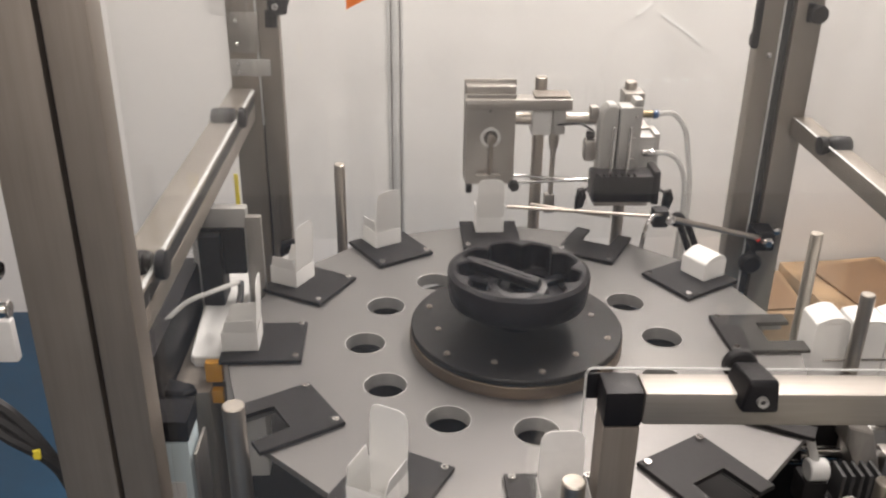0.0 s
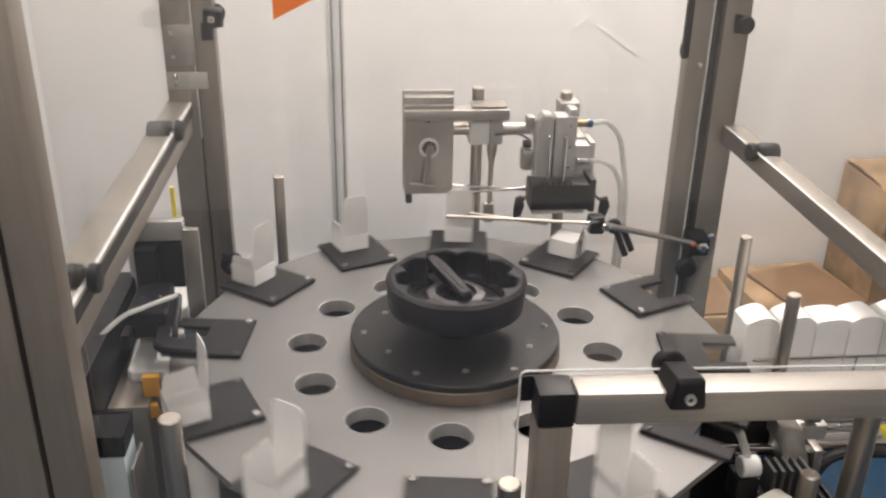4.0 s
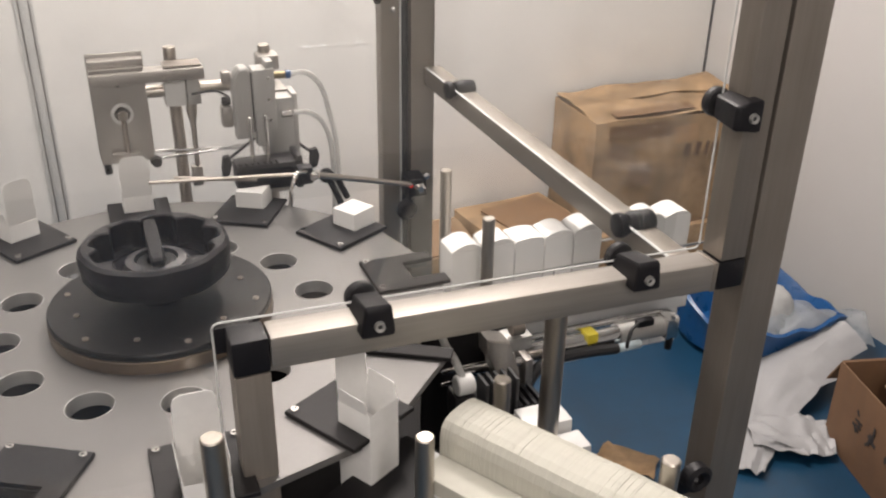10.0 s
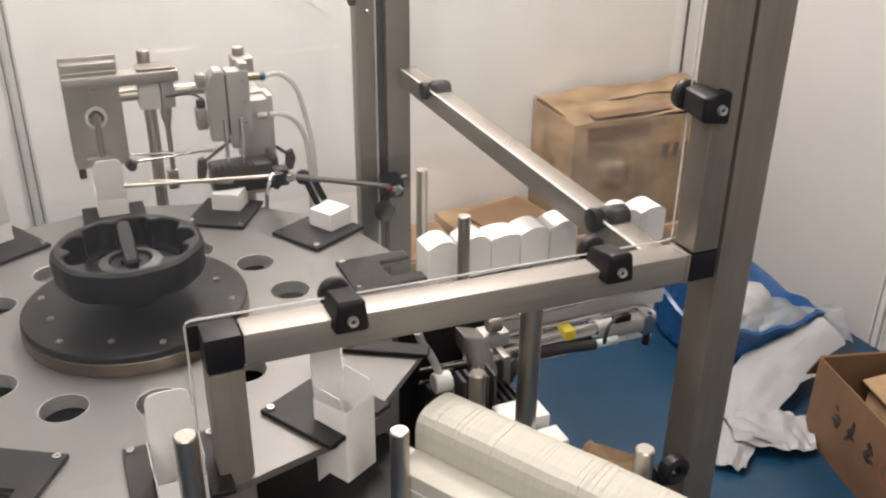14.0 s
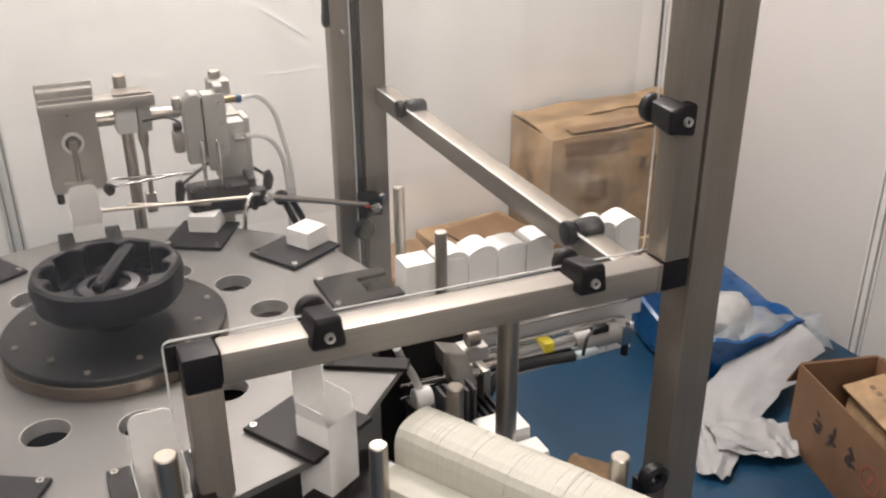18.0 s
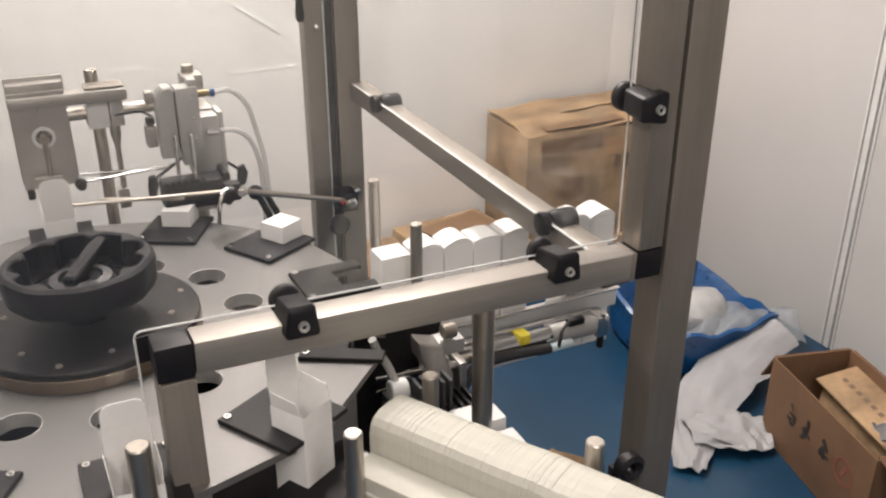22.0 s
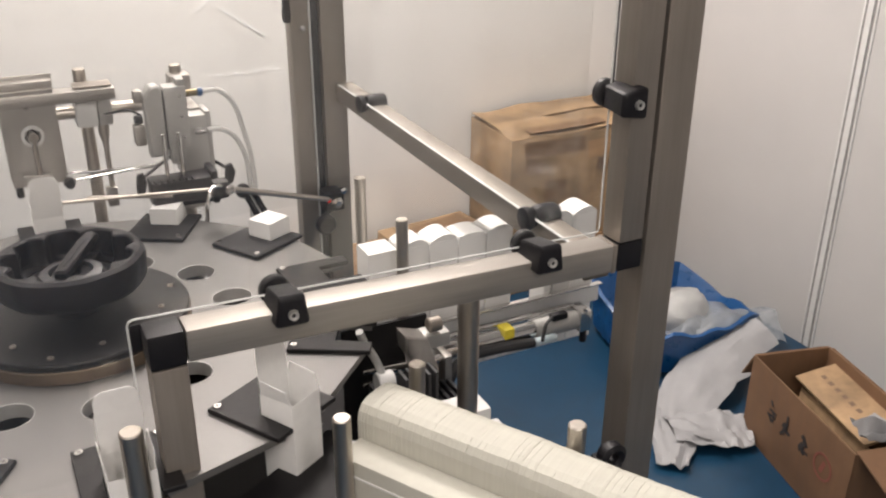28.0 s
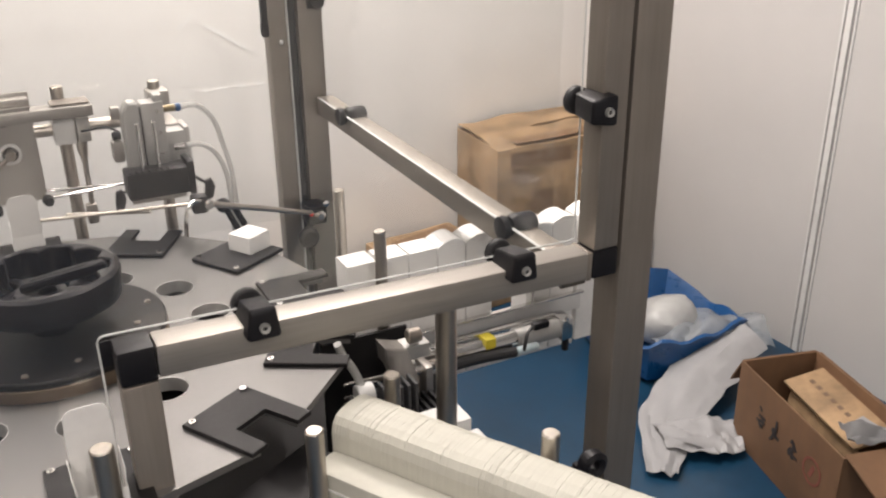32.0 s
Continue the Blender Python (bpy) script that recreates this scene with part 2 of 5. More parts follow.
def hose(points, r, n=10, steps=8, bm=None):
    """A round hose through points."""
    bm = bm or bmesh.new()
    P = [Vector(p) for p in points]
    P = [2 * P[0] - P[1], *P, 2 * P[-1] - P[-2]]
    line = []
    for i in range(1, len(P) - 2):
        for k in range(steps):
            t = k / steps
            a, b, c, d = P[i - 1:i + 3]
            line.append(0.5 * (2 * b + (c - a) * t + (2 * a - 5 * b + 4 * c - d) * t * t + (3 * b - a - 3 * c + d) * t ** 3))
    line.append(P[-2])
    rings = []
    for i, p in enumerate(line):
        d = (line[min(i + 1, len(line) - 1)] - line[max(i - 1, 0)]).normalized()
        u = d.cross(Vector((0.3, 0.2, 0.93))).normalized()
        w = d.cross(u)
        rings.append([bm.verts.new(p + r * (math.cos(2 * math.pi * k / n) * u + math.sin(2 * math.pi * k / n) * w)) for k in range(n)])
    for a, b in zip(rings, rings[1:]):
        for k in range(n):
            bm.faces.new((a[k], a[(k + 1) % n], b[(k + 1) % n], b[k]))
    bm.faces.new(rings[0][::-1])
    bm.faces.new(rings[-1])
    return bm


def prism(outline, h, at=(0, 0, 0), bm=None, m=None, bevel=0.0):
    """An outline in x, y raised by h."""
    bm = bm or bmesh.new()
    lo = [bm.verts.new((x, y, 0)) for x, y in outline]
    hi = [bm.verts.new((x, y, h)) for x, y in outline]
    fs = [bm.faces.new(lo[::-1]), bm.faces.new(hi)]
    k = len(lo)
    for i in range(k):
        fs.append(bm.faces.new((lo[i], lo[(i + 1) % k], hi[(i + 1) % k], hi[i])))
    vs = lo + hi
    if bevel:
        es = list({e for f in fs[:2] for e in f.edges})
        r2 = bmesh.ops.bevel(bm, geom=es, offset=bevel, segments=1, affect="EDGES")
        vs = list(set(r2["verts"]) | {v for v in vs if v.is_valid})
    place(vs, (m or Matrix.Identity(4)) @ Matrix.Translation(at))
    return bm


def ring_plate(outer, holes, z0, z1, bm=None):
    """A plate between z0 and z1 with an outline and round or shaped holes; the walls of the holes are built."""
    bm = bm or bmesh.new()
    loops = [outer, *holes]
    for z in (z0, z1):
        es = []
        for lp in loops:
            vs = [bm.verts.new((x, y, z)) for x, y in lp]
            es += [bm.edges.new((vs[i], vs[(i + 1) % len(vs)])) for i in range(len(vs))]
        bmesh.ops.triangle_fill(bm, edges=es, use_beauty=True, normal=(0, 0, 1))
    for lp in loops:
        a = [bm.verts.new((x, y, z0)) for x, y in lp]
        b = [bm.verts.new((x, y, z1)) for x, y in lp]
        for i in range(len(lp)):
            j = (i + 1) % len(lp)
            bm.faces.new((a[i], a[j], b[j], b[i]))
    bmesh.ops.remove_doubles(bm, verts=bm.verts, dist=1e-5)
    return bm


def mesh_of(name, bm, material, smooth=True):
    bmesh.ops.recalc_face_normals(bm, faces=bm.faces)
    me = bpy.data.meshes.new(name)
    bm.to_mesh(me)
    bm.free()
    me.materials.append(material)
    if smooth:
        for p in me.polygons:
            p.use_smooth = True
        me.set_sharp_from_angle(angle=radians(32))
    return me


def part(name, bm, material, parent, label="", m=None, smooth=True):
    """One mesh under a thing or a part."""
    me = bm if isinstance(bm, bpy.types.Mesh) else mesh_of(name, bm, material, smooth)
    ob = new(name, me)
    ob.parent = parent
    if m:
        ob.matrix_basis = m
    return tagged(ob, label)


def thing(name, label, category, m=None, group="", kind="", bm=None, material=None):
    """A top-level thing: an Empty at its base, or one mesh."""
    ob = new(name, mesh_of(name, bm, material) if bm else None)
    if m:
        ob.matrix_basis = m
    return tagged(ob, label, category, group, kind)


def setting(name, bm, material, label=""):
    return tagged(new(name, mesh_of(name, bm, material)), label, "", "", "structure")


def polar(r, deg, z=0.0, rz=None):
    a = radians(deg)
    return pose(r * math.cos(a), r * math.sin(a), z, 0, 0, deg if rz is None else rz)


# ---- the room ----
XR, XL, YB, YF, CZ = 2.15, -2.4, 1.70, -3.4, 2.75


def room():
    setting("floor", box(XR - XL + 0.4, YB - YF + 0.4, 0.1, ((XR + XL) / 2, (YB + YF) / 2, -0.05)), FLOORM, "glossy blue epoxy floor with scuffs")
    setting("wall_north", box(XR - XL + 0.4, 0.1, CZ, ((XR + XL) / 2, YB + 0.05, CZ / 2)), WALLM, "white partition wall of smooth panels")
    setting("wall_east", box(0.1, YB - YF, CZ, (XR + 0.05, (YB + YF) / 2, CZ / 2)), WALL_SHADED, "white partition wall of smooth panels, coloured greyer as if shaded")
    # never in view; its dark colour keeps the posts' left faces dark
    setting("wall_west", box(0.1, YB - YF, CZ, (XL - 0.05, (YB + YF) / 2, CZ / 2)), WALL_DIM, "unseen wall, coloured dark to dim the steel's reflections")
    setting("wall_south", box(XR - XL + 0.4, 0.1, CZ, ((XR + XL) / 2, YF - 0.05, CZ / 2)), WALLM, "white partition wall")
    setting("ceiling", box(XR - XL + 0.4, YB - YF + 0.4, 0.1, ((XR + XL) / 2, (YB + YF) / 2, CZ + 0.05)), CEILM, "white ceiling")


room()


def ceiling_light(x, y, watts, length=1.2):
    o = thing("ceiling_light", "white linear ceiling light with a glowing diffuser", "ceiling light", pose(x, y, CZ), group="ceiling lights")
    part("housing", box(0.16, length, 0.05, (0, 0, -0.026), 0.006), WHITE_PL, o)
    part("diffuser", box(0.12, length - 0.04, 0.02, (0, 0, -0.062), 0.006), LAMPM, o, "glowing white diffuser")
    la = bpy.data.lights.new("ceiling_lamp", "AREA")
    la.shape, la.size, la.size_y, la.energy, la.color = "RECTANGLE", 0.12, length - 0.04, watts, SOFTWHITE
    lo = new("ceiling_lamp", la)
    lo.matrix_basis = pose(x, y, CZ - 0.08)


for x, back, front in ((-1.7, 5, 4), (-0.8, 15, 26), (0.15, 15, 21)):
    ceiling_light(x, 0.60, back)
    ceiling_light(x, -2.30, front)
ceiling_light(0.80, 1.05, 70)


# ---- indexing: the table turns clockwise by 30 degrees at these times ----
TURNS = [(1.66, 2.12), (3.86, 4.32), (16.24, 16.70), (28.68, 29.14), (30.88, 31.34)]
STEPS = [30.2, 30.8, 29.4, 30.2, 30.0]              # the worn drive does not stop quite evenly
END = 32.0


def ease(s):
    s = min(1, max(0, s))
    return s * s * (3 - 2 * s)


def table_angle(t):
    return 1.0 - sum(k * ease((t - a) / (b - a)) for k, (a, b) in zip(STEPS, TURNS))


def turn_times():
    ts = {0.0, END}
    for a, b in TURNS:
        ts |= {a - 0.04} | {a + (b - a) * k / 6 for k in range(7)} | {b + 0.04}
    return sorted(ts)


# ---- the machine's frame ----
FRONT = -0.360                                     # front faces of the posts and of the gate
POST, TUBE = 0.050, 0.035                          # main posts, and the lighter tubes of doors and rails
FY, BY = FRONT + TUBE / 2, 0.585
PRX, PLX = 0.6465, -0.4395                         # middles of the front posts
DRX, DLX = 0.5990, -0.3930                         # middles of the door tubes beside them
POST_TOP = 2.05


def main_post(x, yfront, label):
    """A square post on a rubber foot; its origin is on the floor."""
    o = thing("frame_post", label, "machine post", pose(x, yfront + POST / 2, 0))
    part("tube", box(POST, POST, POST_TOP - 0.05, (0, 0, 0.025 + POST_TOP / 2), 0.003), STEEL, o)
    part("foot", lathe([(0, 0), (0.03, 0), (0.03, 0.01), (0.012, 0.018), (0.012, 0.05), (0, 0.05)], 20), RUBBER, o)
    return o


def door_tube(o, dx, z0, w=TUBE, gap_w=0.006):
    """A lighter tube beside a main post, with a black strip put in for the dark gap."""
    part("door_tube", box(w, TUBE, POST_TOP - z0, (dx, -(POST - TUBE) / 2, (POST_TOP + z0) / 2), 0.003), STEEL, o, "narrow steel door tube")
    gx = dx + math.copysign(w / 2 + gap_w / 2, -dx)
    # the shade inside the gap, drawn as a black strip
    part("gap_fill", box(gap_w, TUBE - 0.012, POST_TOP - z0 - 0.01, (gx, -(POST - TUBE) / 2 + 0.004, (POST_TOP + z0) / 2)), RUBBER, o, "black strip standing in for the shaded gap")


RAIL_END = 1.0315                                  # height of the front rail's middle at its lower end
o = main_post(PRX, FRONT, "brushed steel square post with a door tube beside it")
door_tube(o, DRX - PRX, RAIL_END + 0.0185)
part("corner_connector", box(TUBE + 0.001, TUBE + 0.001, TUBE + 0.001, (DRX - PRX, FY - FRONT - POST / 2, RAIL_END), 0.003), BLACK_PL, o, "black plastic corner connector")
o = main_post(PLX, FRONT, "brushed steel square post with a door tube beside it")
door_tube(o, DLX - PLX, 0.30)
o = main_post(0.573, BY - 0.020, "brushed steel square post at the back of the machine")
door_tube(o, -0.067, 0.10, 0.037, 0.021)
part("edge_strip", box(0.003, 0.008, POST_TOP - 0.2, (-0.0465, -0.022, POST_TOP / 2 + 0.1), 0.001), ACRYLIC_EDGE, o, "pale edge strip of the door sheet")
for z in (1.152,):
    part("bolt", lathe([(0, 0), (0.006, 0), (0.006, 0.004), (0.003, 0.007), (0, 0.007)], 12, m=turn("X", 90)), CHROME, o, m=pose(-0.067 + 0.004, -0.026, z))
hd = part("door_handle", box(0.014, 0.012, 0.150, (0, 0, 0.075), 0.005), BLACK_PL, o, "black plastic door handle", m=pose(-0.094, -0.030, 1.165))
for z in (0.012, 0.138):
    part("handle_foot", box(0.014, 0.020, 0.022, (0.004, 0.014, z), 0.004), BLACK_PL, hd)
o = main_post(-0.432, BY - 0.020, "brushed steel square post at the back of the machine")
door_tube(o, 0.047, 0.10, 0.037, 0.004)
part("edge_strip", box(0.003, 0.008, 0.62, (0.0265, -0.022, 1.33), 0.001), ACRYLIC_EDGE, o, "pale edge strip of the door sheet")
part("post_plate", box(0.070, 0.004, 0.030, (0.012, -0.0275, 1.128), 0.001), ALU_PALE, o, "pale hinge plate")
# lighter grey reflection on the upper post, drawn as a plate
part("post_plate", box(0.052, 0.004, 0.070, (0.004, -0.0275, 1.190), 0.001), ALU, o, "grey plate standing in for a reflection on the post")
for z in (1.121, 1.135, 1.170, 1.210):
    part("plate_screw", cyl(0.004, 0.003, m=turn("X", 90), n=10), CHROME, o, m=pose(-0.008, -0.0295, z))
part("hinge_block", box(0.020, 0.012, 0.030, (0.054, -0.031, 1.215), 0.002), BLACK_PL, o, "small black hinge block")


def rail(name, x0, y0, x1, y1, z, label, lean=0.0, wide=TUBE):
    o = thing(name, label, "frame rail", pose((x0 + x1) / 2, (y0 + y1) / 2, z, lean))
    L = abs(y1 - y0)
    part("tube", box(wide, L, TUBE, (math.copysign((wide - TUBE) / 2, x0), 0, 0), 0.003), STEEL_Y, o)
    for e in (-1, 1):
        part("end_collar", box(wide + 0.0015, 0.006, TUBE + 0.0015, (math.copysign((wide - TUBE) / 2, x0), e * (L / 2 - 0.002), 0), 0.001), STEEL, o)
    return o


RXR, RXL, RZR, RZL = 0.592, -0.435, 1.0085, 1.073
LEAN = 1.4   # the right side rail falls a little towards the front
rail("side_rail", RXR, FRONT + 0.052, RXR, BY - 0.024, RZR, "brushed steel square rail along the machine's side", LEAN)
lr = rail("side_rail", RXL, FRONT + 0.052, RXL, BY - 0.024, RZL, "brushed steel slotted rail along the machine's side", 0.0, 0.042)
part("slot", box(0.002, 0.84, 0.020, (TUBE / 2 + 0.0008, 0, 0.003)), RUBBER, lr, "dark slot")
part("slot_lip", box(0.005, 0.84, 0.003, (TUBE / 2 + 0.002, 0, 0.0155), 0.001), STEEL_Y, lr)
part("lower_strip", box(0.034, 0.84, 0.026, (0.0015, 0, -0.0235), 0.002), STEEL_Y, lr, "lower steel strip of the slotted rail")

# the gate: a short post, a corner cap, and a rail that falls a little towards the main post
CAPX, CAPZ, FALL = 0.0545, 1.0425, 1.28
x0, x1 = CAPX + 0.0185, DRX - TUBE / 2 - 0.001
o = thing("front_rail", "brushed steel square rail over the carton magazine", "frame rail", pose((x0 + x1) / 2, FY, (CAPZ + RAIL_END) / 2, 0, FALL))
part("tube", box(x1 - x0, TUBE, TUBE, (0, 0, 0), 0.0035), STEEL_X, o)
part("end_collar", box(0.006, TUBE + 0.0015, TUBE + 0.0015, ((x1 - x0) / 2 - 0.004, 0, 0), 0.001), STEEL, o)
o = thing("gate_post", "short brushed steel post with a black corner cap", "machine post", pose(CAPX, FY, 0))
part("tube", box(TUBE, TUBE, CAPZ - 0.0695, (0, 0, 0.05 + (CAPZ - 0.0695) / 2), 0.003), STEEL, o)
part("corner_cap", box(TUBE + 0.001, TUBE + 0.001, TUBE + 0.003, (0, 0, CAPZ), 0.004), BLACK_PL, o, "black plastic corner cap")
# thin black plate that sticks out to the left behind the cap
part("corner_plate", box(0.030, 0.003, 0.028, (-0.013, TUBE / 2 + 0.0015, CAPZ + 0.003), 0.001), BLACK_PL, o, "thin black plate behind the corner cap")
part("foot", lathe([(0, 0), (0.03, 0), (0.03, 0.01), (0.012, 0.018), (0.012, 0.05), (0, 0.05)], 20), RUBBER, o)


def clamp():
    """A black panel clamp astride a tube: a deep front jaw with a screw, and a round nut behind the sheet. Its front is -y, the tube below."""
    o = thing("panel_clamp", "black plastic panel clamp with a steel screw", "clamp", group="panel clamps")
    bm = box(0.035, 0.0500, 0.028, (0, 0, 0), 0.005, segs=3)
    for v in bm.verts:
        k = (v.co.y + 0.025) / 0.050
        if v.co.z > 0:
            v.co.z += 0.009 * math.sin(math.pi * min(1, 0.15 + 0.85 * k)) - 0.004 * k
            v.co.x *= 0.80 - 0.06 * k
    part("jaw", bm, BLACK_PL, o, m=pose(0, -0.0080, 0.001))
    part("back_nut", lathe([(0, 0), (0.0145, 0), (0.0165, 0.002), (0.0165, 0.009), (0.014, 0.012), (0, 0.012)], 24, m=turn("X", -90)), BLACK_PL, o, "round black nut", m=pose(0, 0.0225, 0.001))
    part("screw", lathe([(0, 0.001), (0.0025, 0.001), (0.0025, 0.003), (0.0050, 0.004), (0.0055, 0.0), (0.0055, -0.002), (0, -0.002)], 16, m=turn("X", 90)), ALU_PALE, o, "steel socket screw", m=pose(0, -0.0333, 0.001))
    part("screw_socket", cyl(0.0026, 0.0014, n=6, m=turn("X", 90)), RUBBER, o, m=pose(0, -0.0346, 0.001))
    return o


def barrel_clamp():
    """The rounder clamp of the side rails: a black barrel across the rail, split by the sheet; its outer end is -y."""
    o = thing("panel_clamp", "round black plastic panel clamp across the side rail", "clamp", group="panel clamps")
    half = [(0, 0), (0.0130, 0), (0.0160, 0.003), (0.0168, 0.010), (0.0160, 0.0235), (0.0135, 0.0262), (0, 0.0262)]
    part("jaw", lathe([(r, h * 1.45) for r, h in half], 24, m=turn("X", 90)), BLACK_PL, o, m=pose(0, 0.0178, 0))
    part("back_nut", lathe([(r, h * 0.46) for r, h in half], 24, m=turn("X", -90)), BLACK_PL, o, "round black nut", m=pose(0, 0.0224, 0))
    part("screw", cyl(0.005, 0.003, m=turn("X", 90), n=12), ALU_PALE, o, "steel socket screw", m=pose(0, -0.0200, 0))
    return o


def rail_top(x):
    return (CAPZ + RAIL_END) / 2 + TUBE / 2 - (x - (CAPX + DRX) / 2) * math.tan(radians(FALL))


SHEET = 0.020        # from a tube's middle to the middle of the sheet at its inner face
c0 = clamp()
c0.matrix_basis = pose(0.1745, FY, rail_top(0.1745) + 0.0025, 0, FALL)
copy_thing(c0, pose(0.476, FY, rail_top(0.476) + 0.0025, 0, FALL))
c1 = barrel_clamp()
c1.matrix_basis = pose(RXR, 0.405, RZR + TUBE / 2 + 0.28 * math.tan(radians(LEAN)) + 0.002, 0, 0, 90)
copy_thing(c1, pose(RXR, -0.182, RZR + TUBE / 2 - 0.307 * math.tan(radians(LEAN)) + 0.002, 0, 0, 90))
for y in (0.372, -0.158):
    copy_thing(c1, pose(RXL, y, RZL + TUBE / 2 + 0.004, 0, 0, -90))
copy_thing(c0, pose(DRX - TUBE / 2 - 0.0025, FY, 1.2235, 0, -90, 0))
copy_thing(c0, pose(0.580, BY - 0.010, 1.228, 0, -90, 180))
copy_thing(c0, pose(-0.385 + 0.018, BY - 0.020, 1.240, 0, 90, 0))


def panel(sx, sy, sz, x, y, z, label, lean=0.0):
    """A clear sheet with polished edges."""
    o = thing("acrylic_panel", label, "acrylic panel", pose(x, y, z, lean))
    p = part("sheet", box(sx, sy, sz, (0, 0, sz / 2)), ACRYLIC, o)
    p.visible_shadow = False
    w = 0.0018
    if sx > sy:
        part("edge", box(sx, sy + 0.001, w, (0, 0, sz + w / 2)), ACRYLIC_EDGE, o, "pale polished edge")
        part("edge", box(w, sy + 0.001, sz, (-sx / 2 - w / 2, 0, sz / 2)), ACRYLIC_EDGE, o, "pale polished edge")
    else:
        part("edge", box(sx + 0.0006, sy, 0.0012, (0, 0, -0.0007)), ACRYLIC_EDGE, o, "pale polished edge")


panel(0.004, 0.82, 0.98, RXR - SHEET, 0.130, RZR + 0.0215, "clear acrylic guard panel above the side rail", LEAN)
panel(0.004, 0.82, 0.98, RXL + SHEET, 0.130, RZL + 0.0215, "clear acrylic guard panel above the side rail")


def front_panel():
    """The large front sheet behind the gate: over the front rail, and down beside the gate post, with rounded corners."""
    o = thing("acrylic_panel", "large dusty clear acrylic guard panel at the machine's front", "acrylic panel", pose(0, FY + SHEET + 0.0015, 0))
    x0, xg, x1, z0, z1 = DLX + TUBE / 2 + 0.003, 0.0255, 0.579, 0.74, 2.0
    zl, zr, c = rail_top(xg) + 0.003, rail_top(x1) + 0.003, 0.006
    sh = prism([(x0, z0), (xg, z0), (xg, zl - c), (xg + 0.0018, zl - 0.0018), (xg + c, zl), (x1 - c, zr), (x1 - 0.0018, zr + 0.0018), (x1, zr + c), (x1, z1), (x0, z1)], 0.003, m=turn("X", 90))
    p = part("sheet", sh, ACRYLIC_DUSTY, o)
    p.visible_shadow = False
    lines = [[(xg, z0), (xg, zl - c), (xg + 0.0018, zl - 0.0018), (xg + c, zl), (x1 - c, zr)], [(x1 - c, zr), (x1 - 0.0018, zr + 0.0018), (x1, zr + c), (x1, z1)]]
    for ln in lines:
        part("edge", hose([(x, -0.0015, z) for x, z in ln], 0.0012, 6, 1), ACRYLIC_EDGE, o, "pale polished edge")


front_panel()
panel(0.90, 0.004, 1.25, 0.078, BY + 0.004, 0.78, "clear acrylic guard panel at the machine's back")
# ---- machine base ----
def machine_base():
    o = thing("machine_base", "steel machine cabinet under the indexing table", "machine base", pose(0, 0.1, 0))
    part("cabinet", box(0.80, 0.80, 0.56, (0, 0, 0.34), 0.006), STEEL, o)
    part("deck", box(0.92, 0.84, 0.015, (-0.04, 0, 0.6275), 0.003), BLACK_AN, o, "dark deck plate")
    for sx in (-0.36, 0.36):
        for sy in (-0.36, 0.36):
            part("foot", cyl(0.025, 0.06), RUBBER, o, m=pose(sx, sy, 0))


machine_base()
DECK = 0.635

# ---- the indexing table ----
NR = 0.333
table = thing("indexing_table", "twelve-station aluminium indexing table with black carton nests", "indexing table", pose(0, 0, DECK))
TT = TZ - DECK


